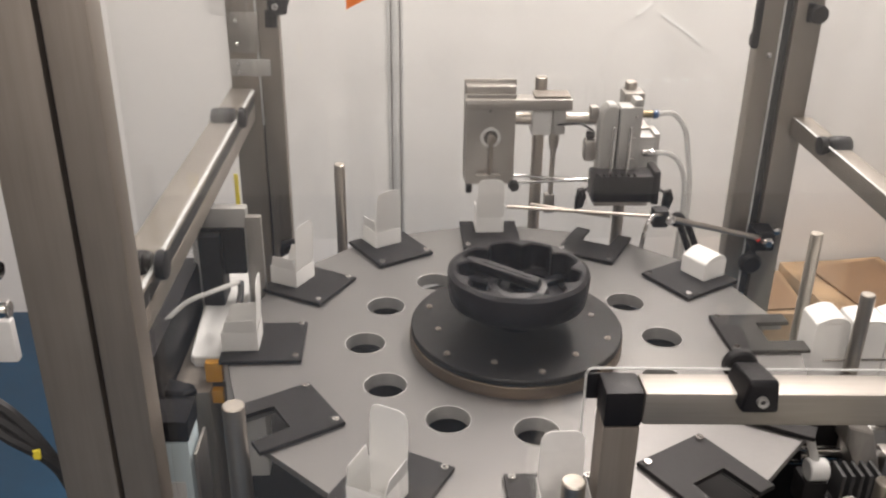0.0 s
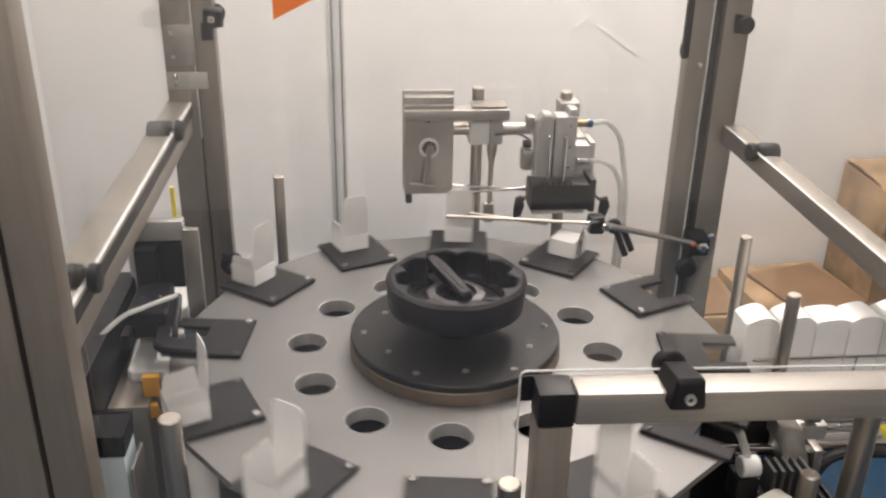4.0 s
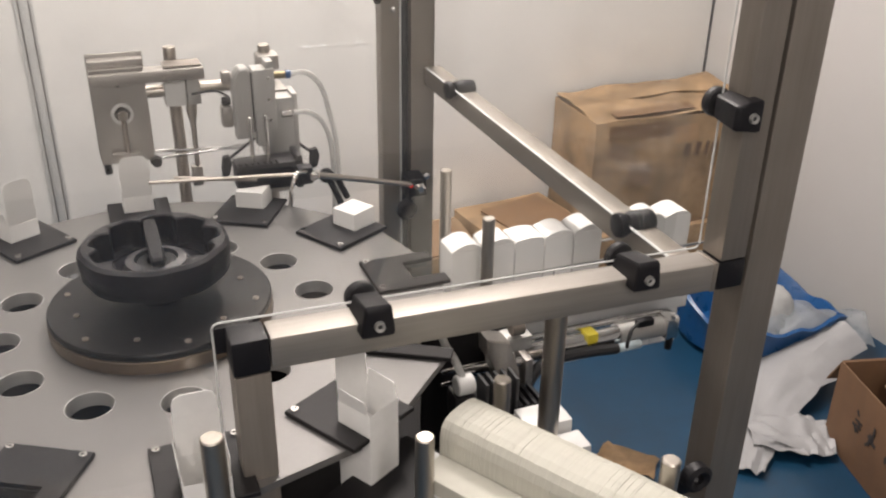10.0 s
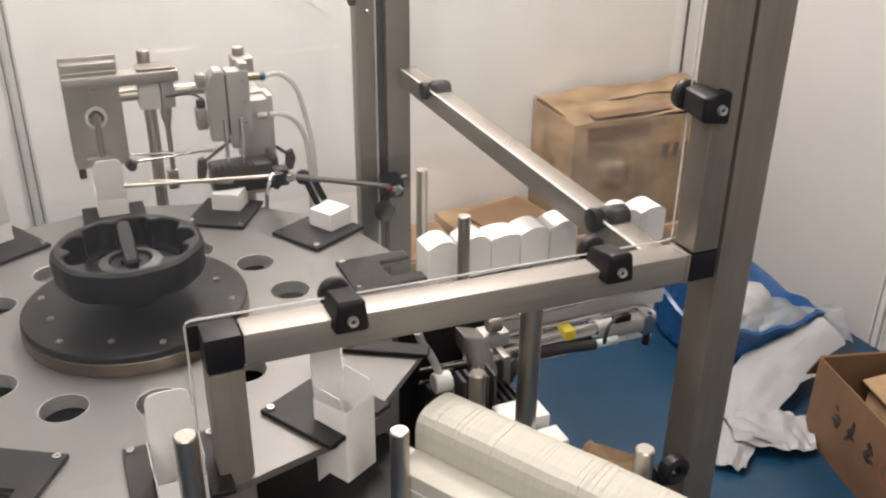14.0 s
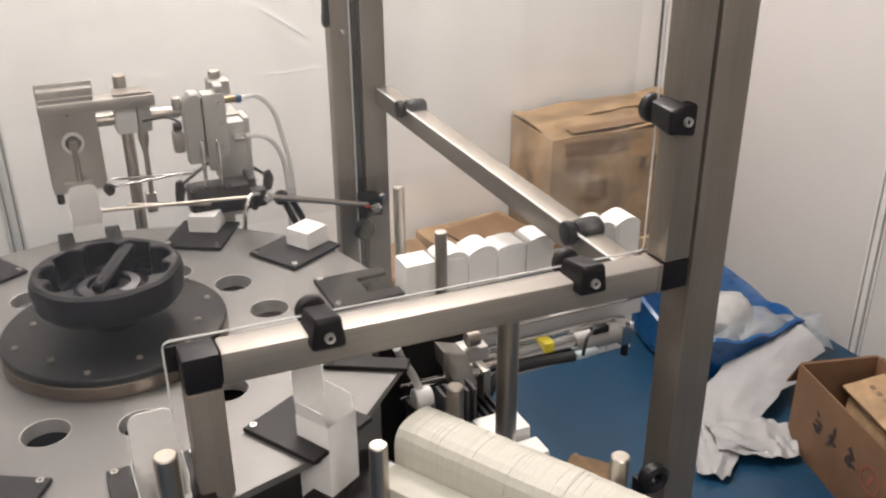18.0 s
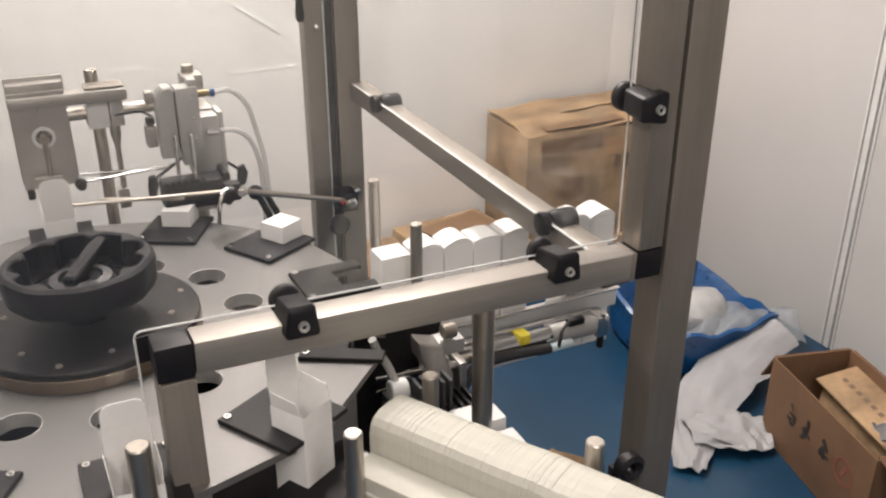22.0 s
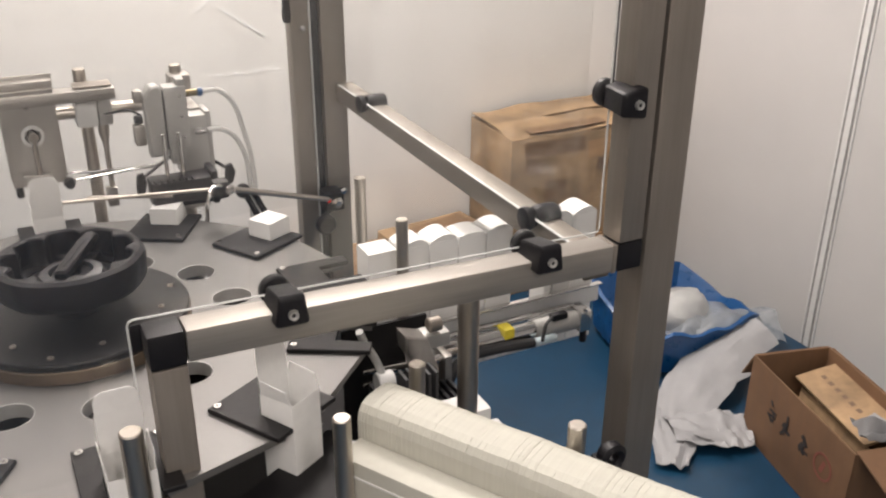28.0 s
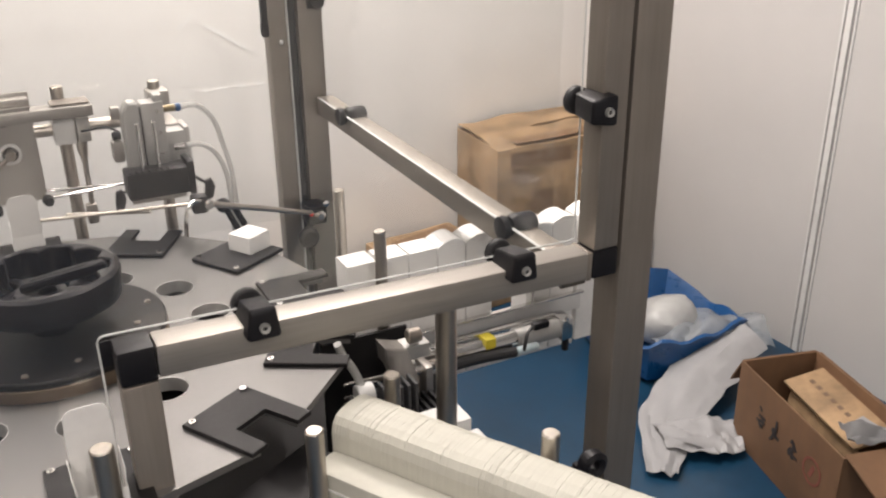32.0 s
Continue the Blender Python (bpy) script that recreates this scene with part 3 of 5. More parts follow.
def build_table():
    apo, sw = 0.373, 0.030
    ue = (apo - sw * math.sin(math.pi / 12)) / math.cos(math.pi / 12)
    out, holes = [], []
    for k in range(12):
        a = radians(30 * k)
        c, s = math.cos(a), math.sin(a)
        out += [(u * c - v * s, u * s + v * c) for u, v in ((ue, -sw), (NR - 0.004, -sw), (NR - 0.004, sw), (ue, sw))]
        holes.append([(0.2 * c + 0.0275 * math.cos(2 * math.pi * i / 28), 0.2 * s + 0.0275 * math.sin(2 * math.pi * i / 28)) for i in range(28)])
    part("plate", ring_plate(out, holes, TT - 0.009, TT), TABLE_ALU, table, "matt aluminium table plate with round holes")
    part("boss", lathe([(0, TT + 0.001), (0.1395, TT + 0.001), (0.1405, TT + 0.002), (0.1405, TT + 0.017), (0.1395, TT + 0.018), (0, TT + 0.018)], 72), BOSSM, table, "dull bronze-tinted boss")
    d = part("cover_disc", lathe([(0, TT + 0.018), (0.138, TT + 0.018), (0.1395, TT + 0.02), (0.1395, TT + 0.026), (0.138, TT + 0.028), (0, TT + 0.028)], 72), BLACK_DISC, table, "black disc held by socket screws")
    sc = mesh_of("screw", lathe([(0, 0.0005), (0.002, 0.0005), (0.0022, 0.003), (0.0042, 0.003), (0.0046, 0.0), (0, 0)], 12), CHROME)
    scd = mesh_of("screw", lathe([(0, 0.0005), (0.002, 0.0005), (0.0022, 0.002), (0.0038, 0.002), (0.0042, 0.0), (0, 0)], 12), STEEL)
    for k in range(12):
        part("screw", scd, STEEL, d, m=polar(0.122 if k % 2 else 0.105, 30 * k + 8, TT + 0.028))
    part("drive_column", lathe([(0, 0), (0.12, 0), (0.12, 0.05), (0.09, 0.06), (0.09, TT - 0.0092), (0, TT - 0.0092)], 40), STEEL, table)
    part("under_disc", lathe([(0.085, TT - 0.06), (0.268, TT - 0.06), (0.27, TT - 0.058), (0.27, TT - 0.05), (0.268, TT - 0.048), (0.085, TT - 0.048)], 60, closed=True), WORN_BLACK, table, "dark brown-grey steel disc under the table plate")
    bush = mesh_of("bush", lathe([(0.0272, TT - 0.018), (0.0272, TT + 0.0003), (0.0268, TT + 0.0005), (0.0262, TT + 0.0002), (0.0262, TT - 0.018)], 36, closed=True), ALU_PALE)
    for k in range(12):
        part("bush", bush, ALU_PALE, table, "polished rim of a hole" if k == 0 else "", m=polar(0.2, 30 * k))
    # nests
    half, inner, outer_r, notch = 0.048, -0.053, 0.052, 0.0245
    nest_out = [(inner, -half), (outer_r, -half), (outer_r, -notch), (0.0035, -notch), (0.0035, notch), (outer_r, notch), (outer_r, half), (inner, half)]
    nm = mesh_of("nest", prism(nest_out, 0.006, bevel=0.0008), BLACK_AN)
    for k in range(12):
        nst = part("nest", nm, BLACK_AN, table, "black plate with a notch for a carton" if k == 0 else "", m=polar(NR, 30 * k, TT + 0.0005))
        for sy in (-1, 1):
            part("screw", sc, CHROME, nst, m=pose(inner + 0.008, sy * (half - 0.008), 0.006))


build_table()


def handwheel():
    n = 72
    hw = part("handwheel", lathe([(0.028, 0.009), (0.024, 0.012), (0.020, 0.016), (0.020, 0.044), (0.026, 0.056), (0.024, 0.062), (0.012, 0.062), (0.012, 0.050), (0.0, 0.050), (0.0, 0.009)], 40), WORN_BLACK, table, "black lobed plastic handwheel", m=pose(0, 0, TT + 0.0195))
    bm = bmesh.new()
    prof_o = [(0.060, 0.046), (0.080, 0.046), (0.0855, 0.048), (0.0885, 0.053), (0.0905, 0.078), (0.089, 0.086), (0.084, 0.0895)]
    prof_i = [(0.080, 0.0895), (0.0775, 0.0875), (0.0765, 0.082), (0.0765, 0.056), (0.074, 0.052), (0.060, 0.052)]
    rings = []
    for r, z in prof_o + prof_i:
        ring = []
        for i in range(n * 2):
            a = math.pi * i / n
            rr = r
            if (r, z) in prof_i[:5]:
                rr = r - 0.012 * (0.5 + 0.5 * math.cos(9 * a)) ** 3
            elif r > 0.083:
                rr = r - 0.0016 * (0.5 - 0.5 * math.cos(9 * a)) ** 2
            ring.append(bm.verts.new((1.03 * rr * math.cos(a), 1.03 * rr * math.sin(a), z)))
        rings.append(ring)
    k = n * 2
    for a, b in zip(rings, rings[1:] + rings[:1]):
        for i in range(k):
            bm.faces.new((a[i], a[(i + 1) % k], b[(i + 1) % k], b[i]))
    part("rim", bm, WORN_BLACK, hw, "thick black rim with a scalloped inside")
    part("web", lathe([(0.020, 0.046), (0.062, 0.042), (0.062, 0.050), (0.020, 0.054)], 40, closed=True), WORN_BLACK, hw)
    part("hub_ring", lathe([(0.027, 0.066), (0.038, 0.064), (0.041, 0.056), (0.030, 0.052), (0.027, 0.058)], 40, closed=True), WORN_GREY, hw, "grey worn hub ring")
    for q in range(3):
        part("spoke", box(0.050, 0.014, 0.010, (0.052, 0, 0), 0.003), WORN_BLACK, hw, m=pose(0, 0, 0.054, 0, 0, 30 + 120 * q))
    # folding grip lying across the wheel
    g = prism([(-0.030, -0.007), (-0.022, -0.0095), (0.050, -0.0085), (0.074, -0.0075), (0.077, 0.0), (0.074, 0.0075), (0.050, 0.0085), (-0.022, 0.0095), (-0.030, 0.007)], 0.013, bevel=0.003)
    grip = part("grip", g, WORN_BLACK, hw, "dark folding grip bar", m=pose(0, 0, 0.068, 0, -6, 150))
    part("grip_groove", box(0.07, 0.003, 0.001, (0.018, 0, 0.0133)), BLACK_PL, grip)


handwheel()


# ---- cartons ----
CW, CD, CH = 0.046, 0.047, 0.230     # tangential, radial, height
CTOP = 0.026                          # how far the body stands above the nest plate
CR = NR + 0.0275                       # radius of the seated cartons' middle


def carton(label, closed):
    """A small carton; its origin is under the middle of its base, x points away from the table's middle."""
    o = thing("carton", label, "carton", group="cartons in the machine")
    bm = box(CD, CW, CH, (0, 0, CH / 2), 0.0012)
    if not closed:
        top = [f for f in bm.faces if f.normal.z > 0.9 and f.calc_center_median().z > CH * 0.98]
        bmesh.ops.inset_region(bm, faces=top, thickness=0.0012)
        for v in {v for f in top for v in f.verts}:
            v.co.z -= 0.04
    part("body", bm, CARTON, o)
    if closed:
        h, rise = CD / 2 - 0.0012, random.choice((0.003, 0.005, 0.007, 0.009))
        arch = [(-h, 0), (h, 0), (h, 0.001)] + [(h - 2 * h * k / 8, 0.001 + rise * math.sin(math.pi * (k / 8) ** 0.8)) for k in range(1, 8)] + [(-h, 0.001)]
        part("lid_panel", prism(arch, CW - 0.001, (0, 0, -(CW - 0.001) / 2), m=turn("X", 90)), CARTON, o, m=pose(0, 0, CH + 0.0002))
    return o


def flap(outline, thick=0.001):
    """A thin board flap standing up from its hinge line along y."""
    bm = prism(outline, thick)
    place(bm.verts, Matrix.Rotation(math.pi / 2, 4, "Z") @ Matrix.Rotation(math.pi / 2, 4, "X"))
    return bm


def open_carton(label):
    """An open carton: lid on the inner side with its tuck flap, and a dust flap at each side."""
    o = carton(label, False)
    f = CW / 2 - 0.0008
    lid = part("lid_flap", flap([(-f, 0), (f, 0), (f, CD - 0.002), (-f, CD - 0.002)]), CARTON, o, "upright lid flap", m=LID_UP)
    tuck = part("tuck_flap", flap([(-f + 0.0005, 0), (f - 0.0005, 0), (f - 0.001, 0.014), (f - 0.004, 0.0205), (f - 0.010, 0.0235), (-f + 0.010, 0.0235), (-f + 0.004, 0.0205), (-f + 0.001, 0.014)]), CARTON, lid, m=TUCK_UP)
    dust = []
    for sy in (-1, 1):
        fl = prism([(-CD / 2 + 0.002, 0), (CD / 2 - 0.002, 0), (CD / 2 - 0.007, 0.017), (-CD / 2 + 0.004, 0.020)], 0.0008, m=turn("X", 90))
        dust.append(part("dust_flap", fl, CARTON, o, m=dust_pose(sy, 0)))
    return o, lid, tuck, dust


def lid_pose(s):
    """s = 0: upright, 1: closed."""
    return pose(-CD / 2 + 0.0012, 0, CH + 0.0004, 0, -4 + 93 * s, 0)


def tuck_pose(s):
    return pose(0, 0, CD - 0.002, 0, 3 + 84 * s, 0)


def dust_pose(sy, s):
    return pose(0, sy * (CW / 2 - 0.0012), CH - 0.0006, sy * (-7 + 95 * s), 0, 0)


LID_UP, TUCK_UP = lid_pose(0), tuck_pose(0)
# z of a carton's base when seated
SEAT = TZ + 0.0065 + CTOP - CH
cartons = {}
for key in "abcdef":
    cartons[key] = open_carton("white open carton standing in a nest with its lid up")
for key in "ghij":
    cartons[key] = open_carton("white open carton fed from the magazine into a nest")
cartons["z"] = (carton("white closed carton seated in a nest", True), None, None, None)

# the row of finished cartons
SLOTS = [0.420, 0.472, 0.521, 0.570, 0.619, 0.7315, 0.780]
row = [carton("white closed carton standing in the outlet row", True) for k in SLOTS]


# ---- outlet chute ----
def chute():
    o = thing("outlet_chute", "white outlet channel carrying a row of cartons", "chute", pose(0.62, 0, DECK))
    zb = SEAT - DECK
    part("floor_plate", box(0.400, 0.058, 0.006, (-0.013, 0.013, zb - 0.004), 0.001), WHITE_PL, o)
    part("end_lip", box(0.004, 0.058, 0.014, (0.1895, 0.013, zb - 0.003), 0.001), WHITE_PL, o)
    part("front_guide", box(0.400, 0.003, 0.034, (-0.005, -0.0275, zb + 0.0815), 0.001), WHITE_PL, o, "white guide strip")
    part("top_guide", box(0.400, 0.010, 0.003, (-0.005, -0.0335, zb + 0.100), 0.0008), CHROME, o, "bright folded edge of the guide")
    for sy in (-1, 1):
        part("guide_rod", cyl(0.0022, 0.42, (-0.21, sy * 0.030, zb + 0.180), "X", 10), CHROME, o, "thin wire guide")
    for x in (-0.17, -0.06, 0.1):
        part("wire_stay", bar((x, -0.030, zb + 0.180), (x, -0.016, zb - 0.004), 0.0018, 8), CHROME, o)
    part("bracket", box(0.03, 0.07, zb - 0.007, (-0.215, 0, (zb - 0.007) / 2), 0.002), ALU, o)
    part("bracket", box(0.016, 0.06, zb - 0.007, (-0.13, -0.03, (zb - 0.007) / 2), 0.002), ALU, o)
    part("back_stay", box(0.36, 0.006, 0.02, (-0.01, 0.044, zb - 0.012), 0.001), ALU, o)


chute()


def cylinder_unit():
    o = thing("air_cylinder", "steel air cylinder with black hose and yellow tape", "air cylinder", pose(0.602, -0.070, 0.770))
    part("barrel", cyl(0.014, 0.27, (-0.13, 0, 0), "X"), CHROME, o)
    part("front_tube", cyl(0.0165, 0.085, (0.055, 0, -0.002), "X"), ALU_PALE, o, "pale cylinder tube")
    part("port_screw", cyl(0.004, 0.012, (0.147, -0.014, 0.012)), CHROME, o)
    part("end_block", box(0.022, 0.036, 0.038, (0.147, 0, 0), 0.003), CHROME, o)
    part("end_block", box(0.024, 0.036, 0.034, (-0.14, 0, 0), 0.003), ALU_PALE, o)
    part("rod", cyl(0.005, 0.10, (-0.24, 0, 0), "X"), CHROME, o)
    part("rod", cyl(0.005, 0.10, (-0.24, 0.0, -0.022), "X"), CHROME, o)
    part("tape", box(0.020, 0.024, 0.018, (0.004, -0.003, 0.010), 0.004), YELLOW, o, "yellow tape tag")
    part("sensor", box(0.03, 0.012, 0.012, (0.10, -0.006, 0.016), 0.003), BLACK_PL, o, "black switch")
    part("sensor_cable", hose([(0.088, -0.008, 0.018), (0.068, -0.020, 0.016), (0.060, -0.026, 0.002), (0.058, -0.026, -0.010)], 0.0030, 6), RUBBER, o)
    part("elbow", cyl(0.006, 0.03, (0.147, -0.012, -0.04)), BLACK_PL, o, "black push-in elbow")
    part("fitting", cyl(0.007, 0.040, (0.047, -0.020, -0.012), "X"), PALEBLUE, o, "grey-blue hose fitting")
    part("hose", hose([(0.045, -0.020, -0.012), (-0.02, -0.020, -0.006), (-0.08, -0.020, -0.009), (-0.107, -0.022, -0.039), (-0.125, -0.024, -0.071), (-0.13, -0.03, -0.13)], 0.0085), RUBBER, o, "black hose")
    part("mounting_plate", box(0.24, 0.012, 0.006, (0.02, 0.014, 0.0165), 0.001), CHROME, o)
    part("front_bracket", prism([(-0.02, -0.05), (0.03, -0.05), (0.03, 0.0), (0.01, 0.03), (-0.02, 0.03)], 0.012, m=turn("X", 90)), ALU, o, m=pose(-0.155, -0.012, 0))


cylinder_unit()


def support_column():
    o = thing("support_column", "polished steel column on white blocks beside the magazine", "support column", pose(0.4305, -0.268, 0.735))
    part("shaft", cyl(0.0135, 0.250, (0, 0, 0.02)), ROD, o)
    part("base_block", box(0.040, 0.036, 0.026, (0.030, -0.012, 0.027), 0.003), WHITE_PL, o, "white plastic block")
    part("base_block", box(0.064, 0.046, 0.032, (0.012, 0.034, 0.038), 0.003), WHITE_PL, o, "white plastic block")
    part("arm", box(0.12, 0.10, 0.020, (-0.02, 0.02, 0.011), 0.002), STEEL_X, o, "steel arm")
    part("arm_leg", box(0.03, 0.04, 0.10, (-0.075, 0.0, -0.05), 0.002), STEEL, o)


support_column()


# ---- pins and rods ----
def pin(name, x, y, z0, z1, r, label="polished steel rod standing on the deck"):
    o = thing(name, label, "rod", pose(x, y, z0), group="steel rods")
    part("shaft", cyl(r, z1 - z0, bevel=0.0015), ROD, o)
    part("collar", cyl(r * 1.9, 0.016), ALU, o)
    return o


pin("steel_rod", 0.446, 0.125, DECK, 0.999, 0.009)
pin("steel_rod", 0.437, -0.055, DECK, 0.996, 0.009)
pin("steel_rod", -0.256, 0.383, DECK, 1.012, 0.009)
pin("steel_rod", -0.323, -0.262, DECK, 0.985, 0.0118)
pin("steel_rod", 0.008, -0.388, 0.05, 0.985, 0.0112, "polished steel rod standing in front of the table")


# ---- station tools ----
def tool_post(x, y, top):
    o = thing("tool_post", "tall polished steel post carrying a station tool", "tool post", pose(x, y, DECK))
    part("shaft", cyl(0.0105, top - DECK), ROD, o)
    part("base_collar", cyl(0.024, 0.02), ALU, o)
    return o


tool_post(0.088, 0.482, 1.134)
tool_post(0.250, 0.505, 1.120)


HEAD_TRAVEL = 0.044


def press_head():
    o = thing("press_head", "grey pneumatic press head with clear hoses", "press head", pose(0.250, 0.504, 0.903))
    # places below are relative to the tall post behind
    out = [(-0.015, 0), (0.014, 0), (0.014, 0.112), (0.008, 0.118), (-0.004, 0.118), (-0.012, 0.108), (-0.016, 0.09)]
    part("slide_body", prism(out, 0.030, bevel=0.003, m=turn("X", 90)), ALU_PALE, o, "pale rounded slide body", m=pose(-0.066, -0.122, 0.100))
    part("slide_plate", box(0.036, 0.034, 0.105, (-0.033, -0.139, 0.163), 0.003), ALU_PALE, o, "pale notched slide plate")
    part("slide_gap", box(0.004, 0.028, 0.100, (-0.052, -0.136, 0.160), 0.001), RUBBER, o, "dark gap of the slide")
    part("side_port", cyl(0.007, 0.014, (-0.098, -0.125, 0.160), "X", 14), BLACK_PL, o, "black side port")
    part("cable", hose([(-0.085, -0.12, 0.165), (-0.105, -0.115, 0.175), (-0.125, -0.10, 0.170), (-0.14, -0.09, 0.166)], 0.0022, 6), RUBBER, o, "thin black cable")
    part("slide_lug", box(0.014, 0.030, 0.012, (-0.022, -0.137, 0.2205), 0.002), ALU_PALE, o)
    part("slide_foot", box(0.024, 0.026, 0.03, (-0.036, -0.136, 0.098), 0.002), ALU_PALE, o)
    for z in (0.13, 0.165, 0.20):
        part("screw", cyl(0.003, 0.002, m=turn("X", 90), n=10), CHROME, o, m=pose(-0.026, -0.156, z))
    part("valve_block", box(0.050, 0.045, 0.105, (-0.002, -0.085, 0.098), 0.003), ALU_PALE, o, "aluminium cylinder block")
    part("back_plate", box(0.010, 0.05, 0.110, (0.027, -0.08, 0.100), 0.002), ALU_PALE, o)
    part("side_knob", box(0.018, 0.026, 0.036, (-0.092, -0.125, 0.135), 0.005), ALU, o)
    part("side_knob", box(0.014, 0.02, 0.022, (-0.088, -0.122, 0.198), 0.004), ALU, o)
    part("post_clamp", box(0.045, 0.075, 0.03, (0, -0.035, 0.14), 0.003), ALU, o)
    part("post_clamp", box(0.036, 0.04, 0.026, (0.002, -0.008, 0.19), 0.003), ALU, o)
    part("fitting", cyl(0.006, 0.026, (-0.014, -0.128, 0.196), "X"), BRASS, o, "brass push-in fitting")
    part("fitting_ring", cyl(0.0075, 0.009, (0.008, -0.128, 0.196), "X"), BLUE_BAG, o, "blue release ring")
    part("fitting", cyl(0.006, 0.02, (0.0, -0.115, 0.125), "X"), CHROME, o)
    part("hose", hose([(0.012, -0.128, 0.196), (0.05, -0.10, 0.188), (0.080, -0.08, 0.155), (0.098, -0.06, 0.10), (0.112, -0.05, 0.03), (0.116, -0.04, -0.10), (0.112, -0.03, -0.26)], 0.0045), HOSE, o, "clear air hose")
    part("hose", hose([(0.02, -0.115, 0.125), (0.05, -0.10, 0.118), (0.080, -0.08, 0.09), (0.100, -0.06, 0.03), (0.106, -0.04, -0.10), (0.102, -0.03, -0.26)], 0.0045), HOSE, o, "clear air hose")
    for x, y0, z in ((-0.102, -0.13, 0.050), (0.050, -0.12, 0.042)):
        part("claw", prism([(-0.005, 0.018), (0.005, 0.021), (0.010, 0.006), (0.004, -0.014), (-0.008, -0.017), (-0.008, -0.003)], 0.012, m=turn("X", 90), bevel=0.0015), BLACK_PL, o, "black guide claw", m=pose(x, y0, z))
        part("claw_arm", bar((x, y0 - 0.006, z + 0.010), (0.0, -0.02, 0.075), 0.003, 10), BLACK_PL, o)
    part("leg", bar((0.071, -0.146, 0.008), (0.087, -0.162, -0.034), 0.006, 10), BLACK_PL, o, "black bent leg")
    part("leg", bar((0.087, -0.128, 0.008), (0.104, -0.142, -0.034), 0.006, 10), BLACK_PL, o, "black bent leg")
    part("leg_knob", lathe([(0, 0), (0.011, 0), (0.013, 0.004), (0.013, 0.012), (0.009, 0.016), (0, 0.016)], 16, m=turn("X", 90)), BLACK_PL, o, m=pose(0.066, -0.138, 0.016))
    ram = part("press_block", box(0.104, 0.050, 0.046, (0.003, 0, 0.023), 0.005), WORN_BLACK, o, "black press block", m=pose(-0.044, -0.165, 0.065))
    for x in (-0.02, 0.006):
        part("guide_rod", cyl(0.0035, 0.08, (x, -0.012, 0.046), n=12), CHROME, ram)
    for x in (-0.042, -0.032, -0.022, -0.012, -0.002, 0.008, 0.018):
        part("rib", box(0.004, 0.010, 0.005, (x, -0.018, 0.047), 0.001), WORN_BLACK, ram)
    part("end_cheek", box(0.012, 0.054, 0.058, (0.054, 0, 0.026), 0.004), WORN_BLACK, ram)
    part("press_foot", box(0.088, 0.04, 0.008, (0, 0.002, -0.004), 0.001), ALU, ram, "aluminium foot plate")
    return o, ram


head, press_block = press_head()


def fold_bars():
    o = thing("fold_bar_unit", "chrome folding bars held by a black joint", "folding bars", pose(0.558, 0.50, 0.935))
    part("long_bar", bar((-0.54, -0.192, 0.030), (-0.30, -0.236, 0.030), 0.003, 12), ROD, o)
    part("short_bar", bar((-0.50, -0.168, 0.024), (-0.375, -0.215, 0.022), 0.003, 12), ROD, o)
    part("stem", bar((-0.30, -0.236, 0.030), (-0.012, 0.035, -0.135), 0.0052, 14), ROD, o, "thick chrome stem")
    part("joint", box(0.026, 0.026, 0.03, (-0.302, -0.236, 0.03), 0.006), BLACK_PL, o, "black joint block")
    part("joint_screw", lathe([(0, 0), (0.008, 0), (0.008, 0.006), (0.004, 0.009), (0, 0.009)], 14, m=turn("X", 90)), CHROME, o, m=pose(-0.29, -0.25, 0.032))
    part("finger", hose([(-0.302, -0.246, 0.038), (-0.318, -0.256, 0.040), (-0.330, -0.262, 0.020), (-0.334, -0.264, -0.012)], 0.0035, 8), CHROME, o, "bent steel finger")
    part("post_bracket", box(0.04, 0.05, 0.04, (-0.012, 0.045, -0.135), 0.004), BLACK_PL, o, "black post bracket")
    part("bracket_nut", lathe([(0, 0), (0.012, 0), (0.012, 0.01), (0.007, 0.016), (0, 0.016)], 6, m=turn("X", 90)), CHROME, o, m=pose(-0.01, 0.02, -0.133))
    part("bracket_nut", lathe([(0, 0), (0.007, 0), (0.007, 0.01), (0, 0.012)], 12, m=turn("X", 90)), CHROME, o, m=pose(0.004, 0.02, -0.109))
    part("indicator", lathe([(0, 0), (0.004, 0), (0.004, 0.004), (0, 0.006)], 12, m=turn("X", 90)), RED_LED, o, "small red indicator", m=pose(-0.028, 0.019, -0.128))
    part("hand_knob", lathe([(0, 0), (0.018, 0), (0.022, 0.005), (0.022, 0.014), (0.016, 0.02), (0, 0.02)], 20, m=turn("X", 90)), BLACK_PL, o, "black hand knob", m=pose(-0.035, 0.03, -0.18))
    part("knob_arm", bar((-0.035, 0.035, -0.185), (-0.012, 0.05, -0.145), 0.006, 10), BLACK_PL, o)


fold_bars()


